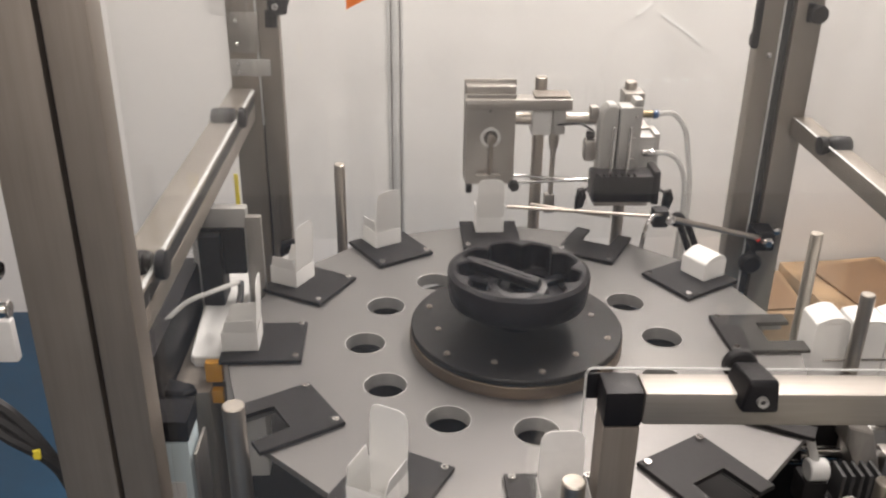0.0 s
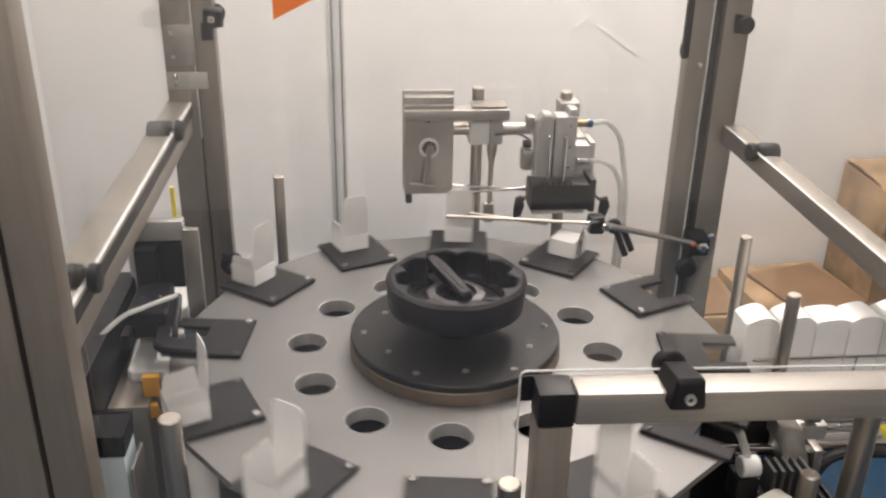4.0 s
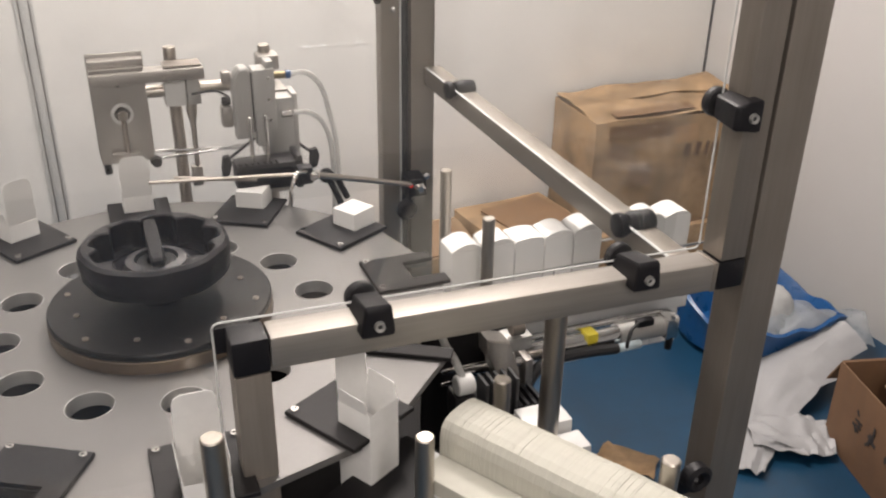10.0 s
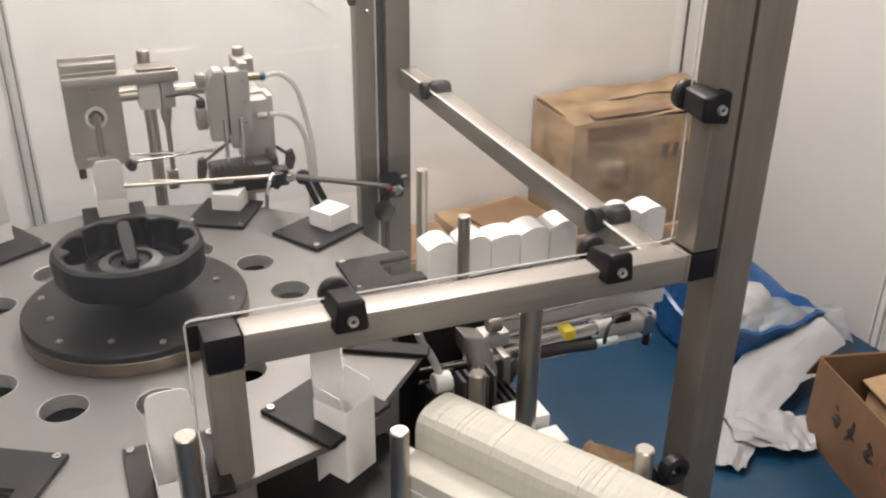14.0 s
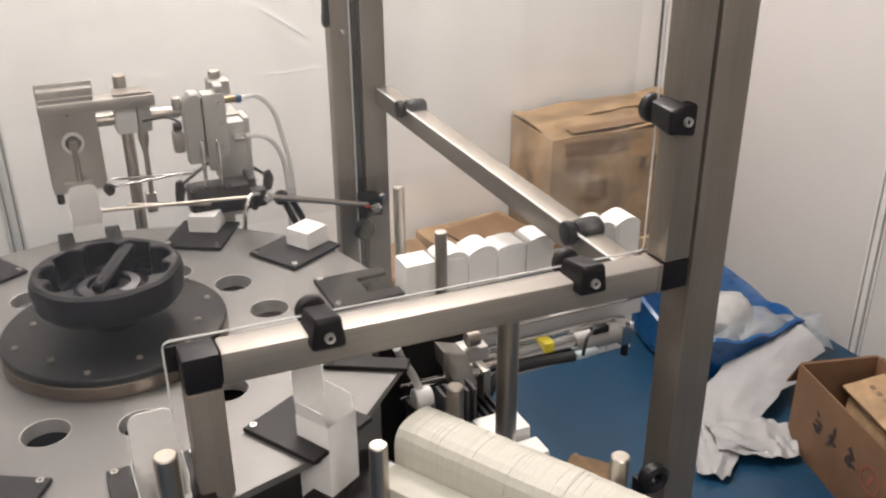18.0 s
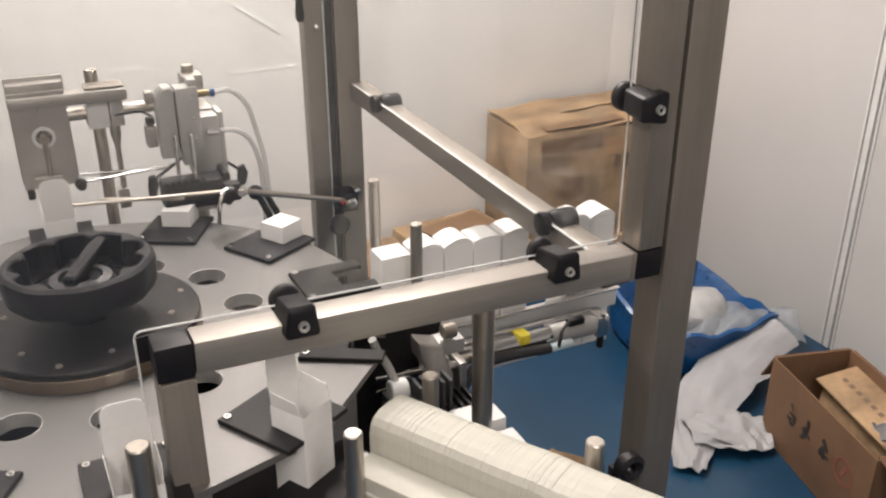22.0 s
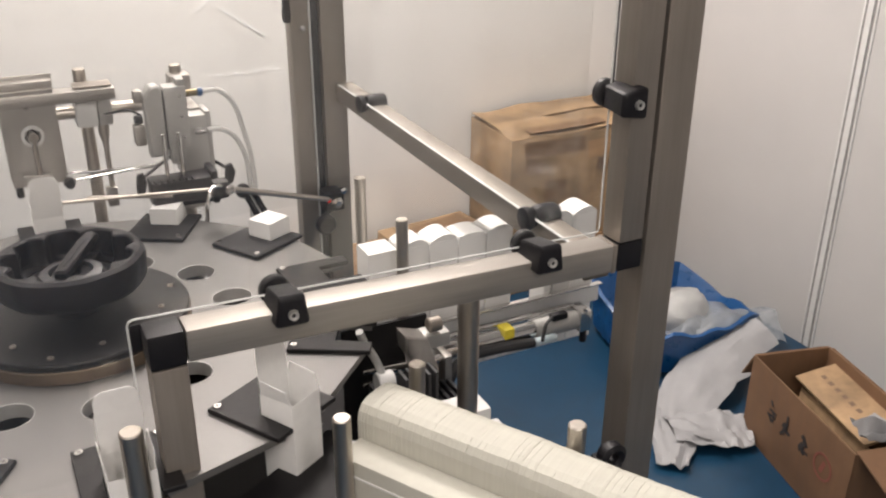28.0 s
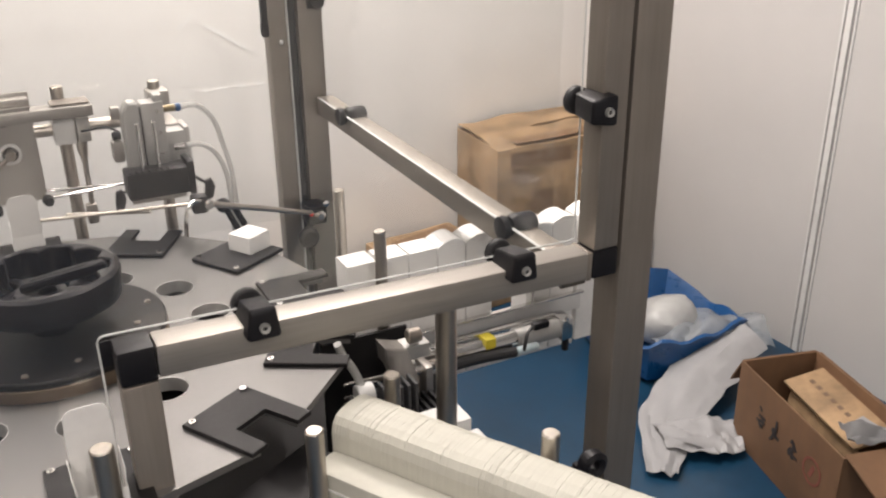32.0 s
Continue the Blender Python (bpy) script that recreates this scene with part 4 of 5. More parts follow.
def gauge_block():
    o = thing("lever_block", "aluminium housing with a round port and a swinging lever", "lever housing", pose(0.088, 0.481, 0.903))
    ports = [[(0.013 * math.cos(2 * math.pi * i / 24) - 0.090, 0.013 * math.sin(2 * math.pi * i / 24) + 0.142) for i in range(24)]]
    bm = ring_plate([(-0.132, 0.058), (-0.049, 0.058), (-0.049, 0.215), (-0.132, 0.215)], ports, 0.0, 0.030)
    place(bm.verts, turn("X", 90))
    part("housing", bm, ALU, o, "milled aluminium housing", m=pose(0, -0.030, 0))
    part("back_plate", box(0.088, 0.006, 0.175, (-0.090, -0.026, 0.146), 0.001), ALU, o)
    part("cap_plate", box(0.084, 0.030, 0.012, (-0.090, -0.034, 0.2210), 0.002), ALU, o, "worn cap plate")
    part("port_ring", lathe([(0.0125, -0.001), (0.0175, -0.001), (0.0175, 0.003), (0.0125, 0.003)], 28, closed=True, m=turn("X", 90)), WHITE_PL, o, "pale port ring", m=pose(-0.090, -0.0605, 0.142))
    part("port_shaft", cyl(0.005, 0.02, m=turn("X", 90)), STEEL, o, m=pose(-0.090, -0.035, 0.142))
    part("screw", cyl(0.006, 0.004, m=turn("X", 90)), CHROME, o, m=pose(-0.092, -0.060, 0.192))
    part("cross_bar", cyl(0.0105, 0.17, (-0.055, -0.028, 0.165), "X"), ROD, o, "steel cross bar")
    part("clamp_cube", box(0.034, 0.052, 0.044, (-0.002, -0.022, 0.163), 0.003), WHITE_PL, o, "pale clamp cube")
    part("clamp_cube", box(0.022, 0.04, 0.044, (0.028, -0.026, 0.163), 0.003), ALU_PALE, o)
    part("upper_arm", box(0.180, 0.036, 0.020, (-0.044, -0.048, 0.199), 0.004), ALU, o, "flat upper arm")
    part("arm_plate", box(0.060, 0.040, 0.003, (0.012, -0.040, 0.2115), 0.0008), STEEL, o, "dark top plate")
    part("stub", cyl(0.0045, 0.03, (0.115, -0.028, 0.168), "X"), BLACK_PL, o)
    part("side_rod", lathe([(0, -0.12), (0.0045, -0.12), (0.0045, -0.018), (0.009, 0.0), (0.009, 0.025), (0, 0.025)], 14), ROD, o, m=pose(0.022, -0.036, 0.125))
    part("foot_block", box(0.018, 0.016, 0.035, (0.020, -0.036, 0.012), 0.002), ALU, o)
    part("tie_wire", bar((-0.045, -0.03, 0.062), (0.10, -0.05, 0.058), 0.0028, 8), CHROME, o)
    part("tie_wire", bar((-0.045, -0.04, 0.052), (0.10, -0.06, 0.066), 0.0028, 8), CHROME, o)
    part("foot_knob", lathe([(0, 0), (0.009, 0), (0.010, 0.004), (0.008, 0.016), (0, 0.016)], 16, m=turn("X", 90)), BLACK_PL, o, m=pose(-0.047, -0.055, 0.055))
    part("foot_knob", cyl(0.006, 0.024), BLACK_PL, o, m=pose(-0.124, -0.045, 0.036))
    lv = part("lever", bar((0, 0, 0), (0, -0.004, -0.062), 0.004, 12), STEEL, o, "thin swinging lever", m=pose(-0.090, -0.070, 0.142))
    part("lever_tip", box(0.042, 0.010, 0.006, (-0.004, -0.004, -0.064), 0.002), ALU, lv)
    part("lever_boss", lathe([(0, -0.004), (0.008, -0.004), (0.008, 0.008), (0, 0.008)], 16, m=turn("X", 90)), STEEL, lv)
    return lv


lever = gauge_block()


# ---- magazine ----
def magazine():
    m = Matrix.Rotation(radians(-60), 4, "Z")
    o = thing("carton_magazine", "magazine of steel rods holding flat cartons", "magazine", m @ pose(0.47, 0, DECK - 0.10))
    part("tray", box(0.50, 0.20, 0.01, (0.25, 0, 0.22), 0.001), STEEL_X, o)
    for x, y, z in ((0.023, -0.066, 0.989), (0.014, 0.072, 0.975), (0.21, 0.056, 0.982), (0.21, -0.08, 0.96)):
        part("guide_post", cyl(0.009, z - DECK + 0.10), ROD, o, m=pose(x, y, 0))
    st = thing("carton_stack", "long stack of flat cream cartons standing on edge", "carton stack", m @ pose(0.475, 0, DECK + 0.13))
    rnd = random.Random(4)
    n, L = 250, 0.50
    up = Matrix(((0, 0, 1, 0), (1, 0, 0, 0), (0, 1, 0, 0), (0, 0, 0, 1)))
    prof = [(0.05, 0.0), (0.05, 0.172), (0.0485, 0.184), (0.044, 0.1945), (0.036, 0.2015), (0.026, 0.2055), (0.010, 0.2068), (-0.004, 0.2060), (-0.0125, 0.2030), (-0.0175, 0.1965), (-0.020, 0.187), (-0.020, 0.0)]
    blank = mesh_of("blank", prism(prof, L / n * 0.998, m=up), CARTON_CREAM, smooth=False)
    lean, turn_at, bulge = 0.0, 0, 0
    for k in range(n):
        lean = 0.97 * lean + rnd.uniform(-0.0002, 0.0002)
        if k >= turn_at:
            turn_at, bulge = k + rnd.choice((2, 2, 3, 3, 4)), 0
        bulge += 1
        step = 0.0007 * math.sin(math.pi * min(1, bulge / 4)) + rnd.uniform(0.0, 0.0002)
        part("blank", blank, CARTON_CREAM, st, m=pose(L * k / n + rnd.uniform(-0.00012, 0.00012), -0.6 * step + rnd.uniform(-0.00015, 0.00015), lean + step + rnd.uniform(-0.00008, 0.00008)))
    low = box(0.496, 0.036, 0.168, (0.25, -0.0385, 0.084), 0.003)
    part("flap_run", low, CARTON_CREAM, st, "smooth pale run of folded side flaps")
    for z in (0.150, 0.118):
        part("fold_line", box(0.494, 0.0012, 0.002, (0.25, -0.0568, z)), CARTON, st)


magazine()


# ---- boxes and bags on the floor ----
def board_box(o, w, d, h, material, skip_top=True):
    """Four walls and a base of board under the thing o, base at its origin."""
    t = 0.005
    part("base", box(w - 2 * t, d - 2 * t, t, (0, 0, t / 2)), material, o)
    for sx in (-1, 1):
        part("side", box(t, d, h, (sx * (w - t) / 2, 0, h / 2), 0.0015), material, o)
    for sy in (-1, 1):
        part("side", box(w - 2 * t - 0.0005, t, h - 0.001, (0, sy * (d - t) / 2, h / 2), 0.0015), material, o)


def big_box():
    w, d, h = 0.62, 0.32, 0.40
    o = thing("cardboard_box", "large worn brown cardboard box with a sagging taped lid", "cardboard box", pose(1.80, 1.50, 0.165, 0, 0, -3))
    board_box(o, w, d, h, CARDBOARD2)
    for k, (y, tilt) in enumerate(((-0.081, 4.5), (0.081, 2))):
        bm = box(w - 0.004, d / 2 - 0.003, 0.005, (0, 0, 0))
        bmesh.ops.subdivide_edges(bm, edges=bm.edges[:], cuts=9, use_grid_fill=True)
        for v in bm.verts:
            v.co.z += 0.016 * noise.noise(v.co * 7 + Vector((k * 3, 0, 0))) + 0.022 * v.co.x / w
        part("lid_flap", bm, CARDBOARD2, o, "creased lid flap", m=pose(0.002, y, h + 0.014 + 0.008 * k, tilt, 0, 0.5 * k))
    part("inner_flap", box(0.14, d - 0.02, 0.005, (0, 0, 0)), CARDBOARD2, o, "tucked inner flap", m=pose(-0.235, 0, h - 0.012, 0, 6, 0))
    part("tape", box(0.30, 0.05, 0.001, (0, 0, 0)), CARDBOARD, o, "brown packing tape", m=pose(-0.08, -0.125, h + 0.019, 4.5, -2, 0))
    part("tape", box(0.24, 0.001, 0.05, (0, 0, 0)), CARDBOARD, o, "brown packing tape", m=pose(-0.14, -d / 2 - 0.0018, h - 0.04))
    part("tape", box(0.09, 0.001, 0.06, (0, 0, 0)), WOOD, o, "yellowed tape patch", m=pose(0.04, -d / 2 - 0.0016, 0.335, 0, -6, 0))
    part("tape", box(0.07, 0.001, 0.05, (0, 0, 0)), CARDBOARD, o, "brown packing tape", m=pose(-0.22, -d / 2 - 0.0016, 0.30, 0, 12, 0))
    part("label", box(0.085, 0.001, 0.075, (0, 0, 0)), CARDBOARD, o, "pale paper label", m=pose(-0.13, -d / 2 - 0.0018, 0.20))
    for k, (x, ww, hh) in enumerate(((0.02, 0.026, 0.045), (0.062, 0.022, 0.05), (0.098, 0.014, 0.05), (0.128, 0.026, 0.036), (0.162, 0.02, 0.036))):
        part("print_bar", box(ww, 0.001, hh, (0, 0, 0)), INK_GREY, o, "faded dark print", m=pose(x + 0.03, -d / 2 - 0.0015, 0.275, 0, 8, 0))


big_box()


def flat_carton(x, y, z, w, d, h, rz, ry, label, name="flattened_carton"):
    o = thing(name, label, "cardboard", pose(x, y, z, 0, ry, rz), group="cardboard by the wall")
    bm = box(w, d, h, (0, 0, h / 2), 0.003)
    bmesh.ops.subdivide_edges(bm, edges=[e for e in bm.edges if e.calc_length() > 0.1], cuts=3, use_grid_fill=True)
    for v in bm.verts:
        v.co.z += 0.006 * noise.noise(v.co * 7)
    part("board", bm, CARDBOARD2, o)
    part("board", box(w * 0.7, d * 0.8, 0.006, (0.03, -0.02, h + 0.008), 0.002), CARDBOARD, o, "loose board sheet", m=pose(0, 0, 0, 1, -1, 7))
    return o


flat_carton(1.82, 1.49, 0.0, 0.64, 0.36, 0.16, -3, 0, "brown cardboard carton lying under the large box")
flat_carton(1.30, 1.48, 0.0, 0.36, 0.36, 0.20, 6, 0, "low brown cardboard carton beside the wall")
flat_carton(0.93, 1.50, 0.0, 0.34, 0.30, 0.17, -4, 0, "low brown cardboard carton beside the wall")


def open_box():
    w, d, h = 0.225, 0.44, 0.24
    o = thing("open_box", "open brown cardboard box with black printed marks", "cardboard box", pose(1.687, 0.096, 0, 0, 0, -15))
    board_box(o, w, d, h, SHADED_BOARD)
    part("end_flap", box(w - 0.01, 0.10, 0.004, (0, 0.05, 0)), SHADED_BOARD, o, "bent end flap", m=pose(0, d / 2, h, -60, 0, 0))
    part("side_flap", box(0.12, d - 0.02, 0.004, (0.06, 0, 0)), SHADED_BOARD, o, "side flap hanging down", m=pose(w / 2 + 0.003, 0, h, 0, 72, 0))
    part("end_flap", box(w - 0.02, 0.13, 0.004, (0, -0.065, 0)), SHADED_BOARD, o, "bent end flap", m=pose(0, -d / 2 + 0.01, h, 14, 0, 0))
    # printed marks on the side: groups of strokes
    rnd = random.Random(7)
    for k, y in enumerate((0.10, 0.03, -0.04)):
        for j in range(7):
            part("print_stroke", box(0.0006, rnd.uniform(0.012, 0.042), rnd.uniform(0.006, 0.010), (0, 0, 0)), INK, o,
                 m=pose(-w / 2 - 0.0006 - 0.0003 * j, y + rnd.uniform(-0.012, 0.012), 0.14 + rnd.uniform(-0.026, 0.026), rnd.choice((0, 0, 90, -55, 50)), 0, 0))
    ringm = lathe([(0.030, 0), (0.036, 0), (0.036, 0.0008), (0.030, 0.0008)], 28, closed=True, m=turn("Y", -90))
    part("print_ring", ringm, REDINK, o, "red-brown printed ring", m=pose(-w / 2 - 0.0004, -0.125, 0.135))
    part("print_stroke", box(0.0006, 0.012, 0.034, (0, 0, 0)), REDINK, o, m=pose(-w / 2 - 0.0006, -0.125, 0.135, 20, 0, 0))
    inner = thing("folded_board", "folded brown cardboard standing in the open box", "cardboard", pose(1.697, 0.104, 0.006, 0, 0, -15))
    part("board", box(0.012, 0.28, 0.15, (0, 0, 0.075), 0.003), CARDBOARD2, inner, m=pose(0.0, 0.02, 0, 0, 4, 0))
    top = part("board", box(0.118, 0.30, 0.008, (0.059, 0, 0), 0.003), CARDBOARD2, inner, "pale folded board lying aslant", m=pose(-0.012, 0.02, 0.172, 2, -12, 0))
    for k in range(6):
        part("print_bar", box(0.012, 0.016, 0.0008, (0, 0, 0)), INK_GREY, top, m=pose(0.06, 0.11 - 0.030 * k, 0.0042))
    part("label", box(0.05, 0.07, 0.0008, (0, 0, 0)), PAPER, top, "white paper label", m=pose(0.07, -0.10, 0.0043, 0, 0, 12))
    pap = thing("paper_wad", "crumpled white paper on top of the open box", "paper", pose(1.665, -0.070, 0.232, 0, 0, -30))
    part("sheet", crumpled(0.15, 0.11, 0.03, 3), PAPER, pap)


def crumpled(w, d, rough, seed, n=20, sag=0.0):
    """A creased sheet with thickness: broad folds and an uneven outline."""
    bm = bmesh.new()
    off = Vector((seed * 7.3, seed * 1.7, 0))
    grid = []
    for i in range(n + 1):
        line = []
        for j in range(n + 1):
            u, v = i / n - 0.5, j / n - 0.5
            p = Vector((u * w, v * d, 0))
            q = p * (2.4 / max(w, d)) + off
            fold = abs(noise.noise(q)) * 2 + 0.28 * abs(noise.noise(q * 2.7))
            p.x += 0.16 * w * noise.noise(q * 0.9 + Vector((5, 0, 0)))
            p.y += 0.16 * d * noise.noise(q * 0.9 + Vector((0, 9, 0)))
            p.z = rough * fold - sag * (u * u + v * v) * 4
            line.append(bm.verts.new(p))
        grid.append(line)
    for i in range(n):
        for j in range(n):
            bm.faces.new((grid[i][j], grid[i + 1][j], grid[i + 1][j + 1], grid[i][j + 1]))
    bmesh.ops.solidify(bm, geom=bm.faces[:], thickness=0.0015)
    return bm


open_box()


def wrap_sheet(o, spine, widths, lift, seed, label=""):
    """A soft folded sheet of foam along a spine on the floor, with broad creases and a ragged hem."""
    bm, rows, n = bmesh.new(), [], 14
    pts = [Vector((x, y, 0)) for x, y in spine]
    for i in range(25):
        u = i / 24 * (len(pts) - 1)
        k = min(int(u), len(pts) - 2)
        f = u - k
        p, d = pts[k].lerp(pts[k + 1], f), (pts[k + 1] - pts[k]).normalized()
        side = Vector((-d.y, d.x, 0))
        wd, up = widths[k] * (1 - f) + widths[k + 1] * f, lift[k] * (1 - f) + lift[k + 1] * f
        line = []
        for j in range(n + 1):
            v = j / n - 0.5
            q = Vector((i * 0.14 + seed * 5, v * 2.2, seed))
            crease = 0.030 * abs(noise.noise(q * 1.1)) + 0.010 * abs(noise.noise(q * 2.9))
            hem = 1 + 0.22 * noise.noise(Vector((i * 0.3, seed * 3, 1 if v > 0 else 7)))
            line.append(bm.verts.new(p + side * (wd * v * hem) + Vector((0, 0, 0.004 + crease + up * (0.55 + 0.45 * math.cos(2.6 * v))))))
        rows.append(line)
    for a, b in zip(rows, rows[1:]):
        for j in range(n):
            bm.faces.new((a[j], a[j + 1], b[j + 1], b[j]))
    bmesh.ops.recalc_face_normals(bm, faces=bm.faces[:])
    bmesh.ops.solidify(bm, geom=bm.faces[:], thickness=0.002)
    return part("sheet", bm, PAPER, o, label)


def waste():
    o = thing("white_wrap", "crumpled sheets of white foam wrap on the floor", "packing wrap", pose(1.55, 0.45, 0))
    wrap_sheet(o, [(-0.21, -0.17), (-0.06, -0.01), (0.15, 0.10), (0.38, 0.15)], [0.08, 0.16, 0.20, 0.15], [0.004, 0.03, 0.08, 0.13], 1)
    wrap_sheet(o, [(-0.13, -0.06), (0.0, -0.10), (0.08, -0.15)], [0.10, 0.20, 0.13], [0.045, 0.03, 0.01], 2)
    b = thing("blue_waste_bag", "blue plastic waste bag spread open on the floor", "waste bag", pose(1.77, 0.82, 0))
    n = 48
    bm = bmesh.new()
    rings = []
    for r, z in ((0.17, 0.0), (0.215, 0.02), (0.222, 0.06), (0.225, 0.10), (0.235, 0.12), (0.225, 0.124), (0.205, 0.10), (0.19, 0.07), (0.14, 0.04), (0.0, 0.035)):
        ring = []
        for i in range(n):
            a = 2 * math.pi * i / n
            sq = 1 / max(abs(math.cos(a)), abs(math.sin(a))) ** 0.6
            wob = 1 + 0.06 * noise.noise(Vector((math.cos(a) * 3, math.sin(a) * 3, z * 12))) + 0.02 * noise.noise(Vector((math.cos(a) * 9, math.sin(a) * 9, z * 30)))
            up = 0.04 * noise.noise(Vector((math.cos(a) * 2.2, math.sin(a) * 2.2, 4))) * (z / 0.13) ** 2
            if z > 0.05:
                up += (0.085 * max(0, math.sin(a - 0.2)) + 0.025 * max(0, -math.sin(a))) * (z / 0.13)
            ring.append(bm.verts.new((0.94 * r * sq * wob * math.cos(a), 0.90 * r * sq * wob * math.sin(a), z + (up if r else 0))))
        rings.append(ring)
    for a, c in zip(rings, rings[1:]):
        for i in range(n):
            bm.faces.new((a[i], a[(i + 1) % n], c[(i + 1) % n], c[i]))
    part("bag", bm, BLUE_BAG, b)
    r = thing("film_bag", "round milky plastic film bag in the blue bag", "film bag", pose(1.79, 0.80, 0.036))
    bm = bmesh.new()
    bmesh.ops.create_uvsphere(bm, u_segments=28, v_segments=16, radius=1)
    for v in bm.verts:
        d = v.co.normalized()
        k = 1 + 0.12 * noise.noise(d * 1.6) + 0.07 * abs(noise.noise(d * 4.2))
        v.co = Vector((0.110 * d.x * k, 0.095 * d.y * k, 0.070 + 0.070 * max(-1, d.z * 1.15) * k))
    part("film", bm, MILKY, r)
    c = thing("clear_bag", "crumpled milky plastic bag hanging over the blue bag", "plastic bag", pose(1.85, 0.71, 0.125, 0, 0, -14))
    part("film", crumpled(0.40, 0.20, 0.045, 8, 26, sag=0.045), CLEAR_BAG, c)
    s = thing("floor_scrap", "small brown card scrap on the floor", "card scrap", pose(1.09, 0.43, 0.0, 0, 0, -50))
    part("card", crumpled(0.15, 0.09, 0.010, 9), CARDBOARD2, s, m=pose(0, 0, 0.004))


waste()


corner = tagged(new("corner_trim", mesh_of("corner_trim", box(0.007, 0.007, CZ - 0.004, (0, 0, CZ / 2), 0.001), WORN_GREY)), "dark joint in the corner between wall panels", "", "", "structure")
corner.matrix_basis = pose(XR - 0.0038, YB - 0.0038, 0)


def wall_seam(name, x, y, rz):
    o = tagged(new(name, mesh_of(name, box(0.020, 0.006, CZ - 0.004, (0, -0.003, CZ / 2), 0.002), WHITE_PL)), "pale joint strip between wall panels", "", "", "structure")
    o.matrix_basis = pose(x, y, 0, 0, 0, rz)
    for sx in (-1, 1):
        part("groove", box(0.005, 0.002, CZ - 0.004, (sx * 0.0135, -0.001, CZ / 2)), DARK_GAP, o, "dark joint line")
        part("outer_strip", box(0.007, 0.004, CZ - 0.004, (sx * 0.021, -0.002, CZ / 2), 0.001), WHITE_PL, o)


wall_seam("wall_trim", -0.178, YB, 0)
wall_seam("wall_trim", XR, 0.588, -90)
wall_seam("wall_trim", XR, -1.0, -90)
wall_seam("wall_trim", -1.35, YB, 0)

# ---- carton feeder at the machine's side ----


def side_feeder():
    o = thing("insert_feeder", "white and black insert feeder beside the table", "feeder", pose(-0.42, 0.04, DECK))
    z = lambda h: h - DECK
    part("column", box(0.03, 0.05, 0.36, (-0.005, 0.115, 0.18), 0.002), BLACK_AN, o)
    part("top_frame", box(0.075, 0.02, 0.03, (0.01, 0.12, z(1.015)), 0.003), ALU_PALE, o, "pale aluminium head frame")
    part("dark_plate", box(0.065, 0.012, 0.07, (0.01, 0.115, z(0.962)), 0.002), BLACK_AN, o)
    for x in (-0.028, 0.048):
        part("frame_leg", box(0.010, 0.02, 0.16, (x, 0.12, z(0.93)), 0.002), ALU_PALE, o)
    out = [(-0.032, 0.24), (0.030, 0.24), (0.047, 0.02), (0.047, -0.045), (0.041, -0.050), (-0.006, -0.050), (-0.012, -0.044)]
    part("white_slide", prism(out, 0.013, bevel=0.002), WHITE_PL, o, "white slide plate reaching under the table", m=pose(0, 0, z(0.872)))
    part("slide_skirt", box(0.050, 0.006, 0.026, (0.0175, -0.0465, z(0.8585)), 0.002), WHITE_PL, o)
    part("black_guide", box(0.045, 0.30, 0.17, (-0.050, -0.02, z(0.86)), 0.004), BLACK_PL, o, "black side guide")
    part("amber_clip", box(0.022, 0.012, 0.03, (0.027, -0.083, z(0.885)), 0.003), AMBER, o, "amber plastic clip")
    part("amber_clip", box(0.018, 0.012, 0.02, (0.030, -0.094, z(0.855)), 0.003), AMBER, o, "amber plastic clip")
    part("tube", hose([(-0.045, -0.06, z(0.935)), (-0.012, -0.035, z(0.958)), (0.012, -0.015, z(0.961)), (0.034, 0.008, z(0.960)), (0.048, 0.030, z(0.955))], 0.0035), HOSE, o, "grey air tube")
    part("cable", hose([(0.048, 0.030, z(0.955)), (0.050, 0.015, z(0.945)), (0.048, -0.012, z(0.925)), (0.046, -0.030, z(0.890))], 0.0045), RUBBER, o, "black cable")
    part("yellow_mark", box(0.006, 0.004, 0.05, (0.035, 0.128, z(1.05)), 0.001), YELLOW, o, "yellow marker strip")
    part("wide_leg", box(0.022, 0.012, 0.15, (0.058, 0.108, z(0.945)), 0.002), ALU, o, "flat grey leg plate")
    out = [(-0.027, -0.030), (-0.020, -0.046), (0.024, -0.046), (0.027, -0.040), (0.020, 0.048), (-0.014, 0.048), (-0.018, 0.038), (-0.027, 0.034)]
    grp = part("gripper", prism(out, 0.040, bevel=0.003), BLACK_PL, o, "black sliding gripper", m=pose(0.012, 0.036, z(0.910)))
    part("gripper_tab", box(0.012, 0.030, 0.022, (-0.024, -0.056, 0.010), 0.003), BLACK_PL, grp)
    out = [(0.012, -0.040), (0.028, -0.040), (0.032, -0.080), (0.078, -0.092), (0.084, -0.104), (0.070, -0.116), (0.030, -0.108), (0.016, -0.092)]
    part("gripper_finger", prism(out, 0.012, bevel=0.003), BLACK_PL, grp, "black hooked finger", m=pose(0, 0, 0.010))
    for x in (-0.012, 0.010):
        part("gripper_screw", cyl(0.003, 0.002, (x, 0.0, 0.040), n=10), CHROME, grp)
    part("stand", box(0.05, 0.18, z(0.87), (0.0, -0.02, z(0.87) / 2), 0.003), STEEL, o)
    s = thing("sensor_box", "pale blue sensor housing with a black cap", "sensor", pose(-0.418, -0.175, DECK))
    part("housing", box(0.052, 0.05, 0.255, (0, 0, 0.1275), 0.004), PALEBLUE, s)
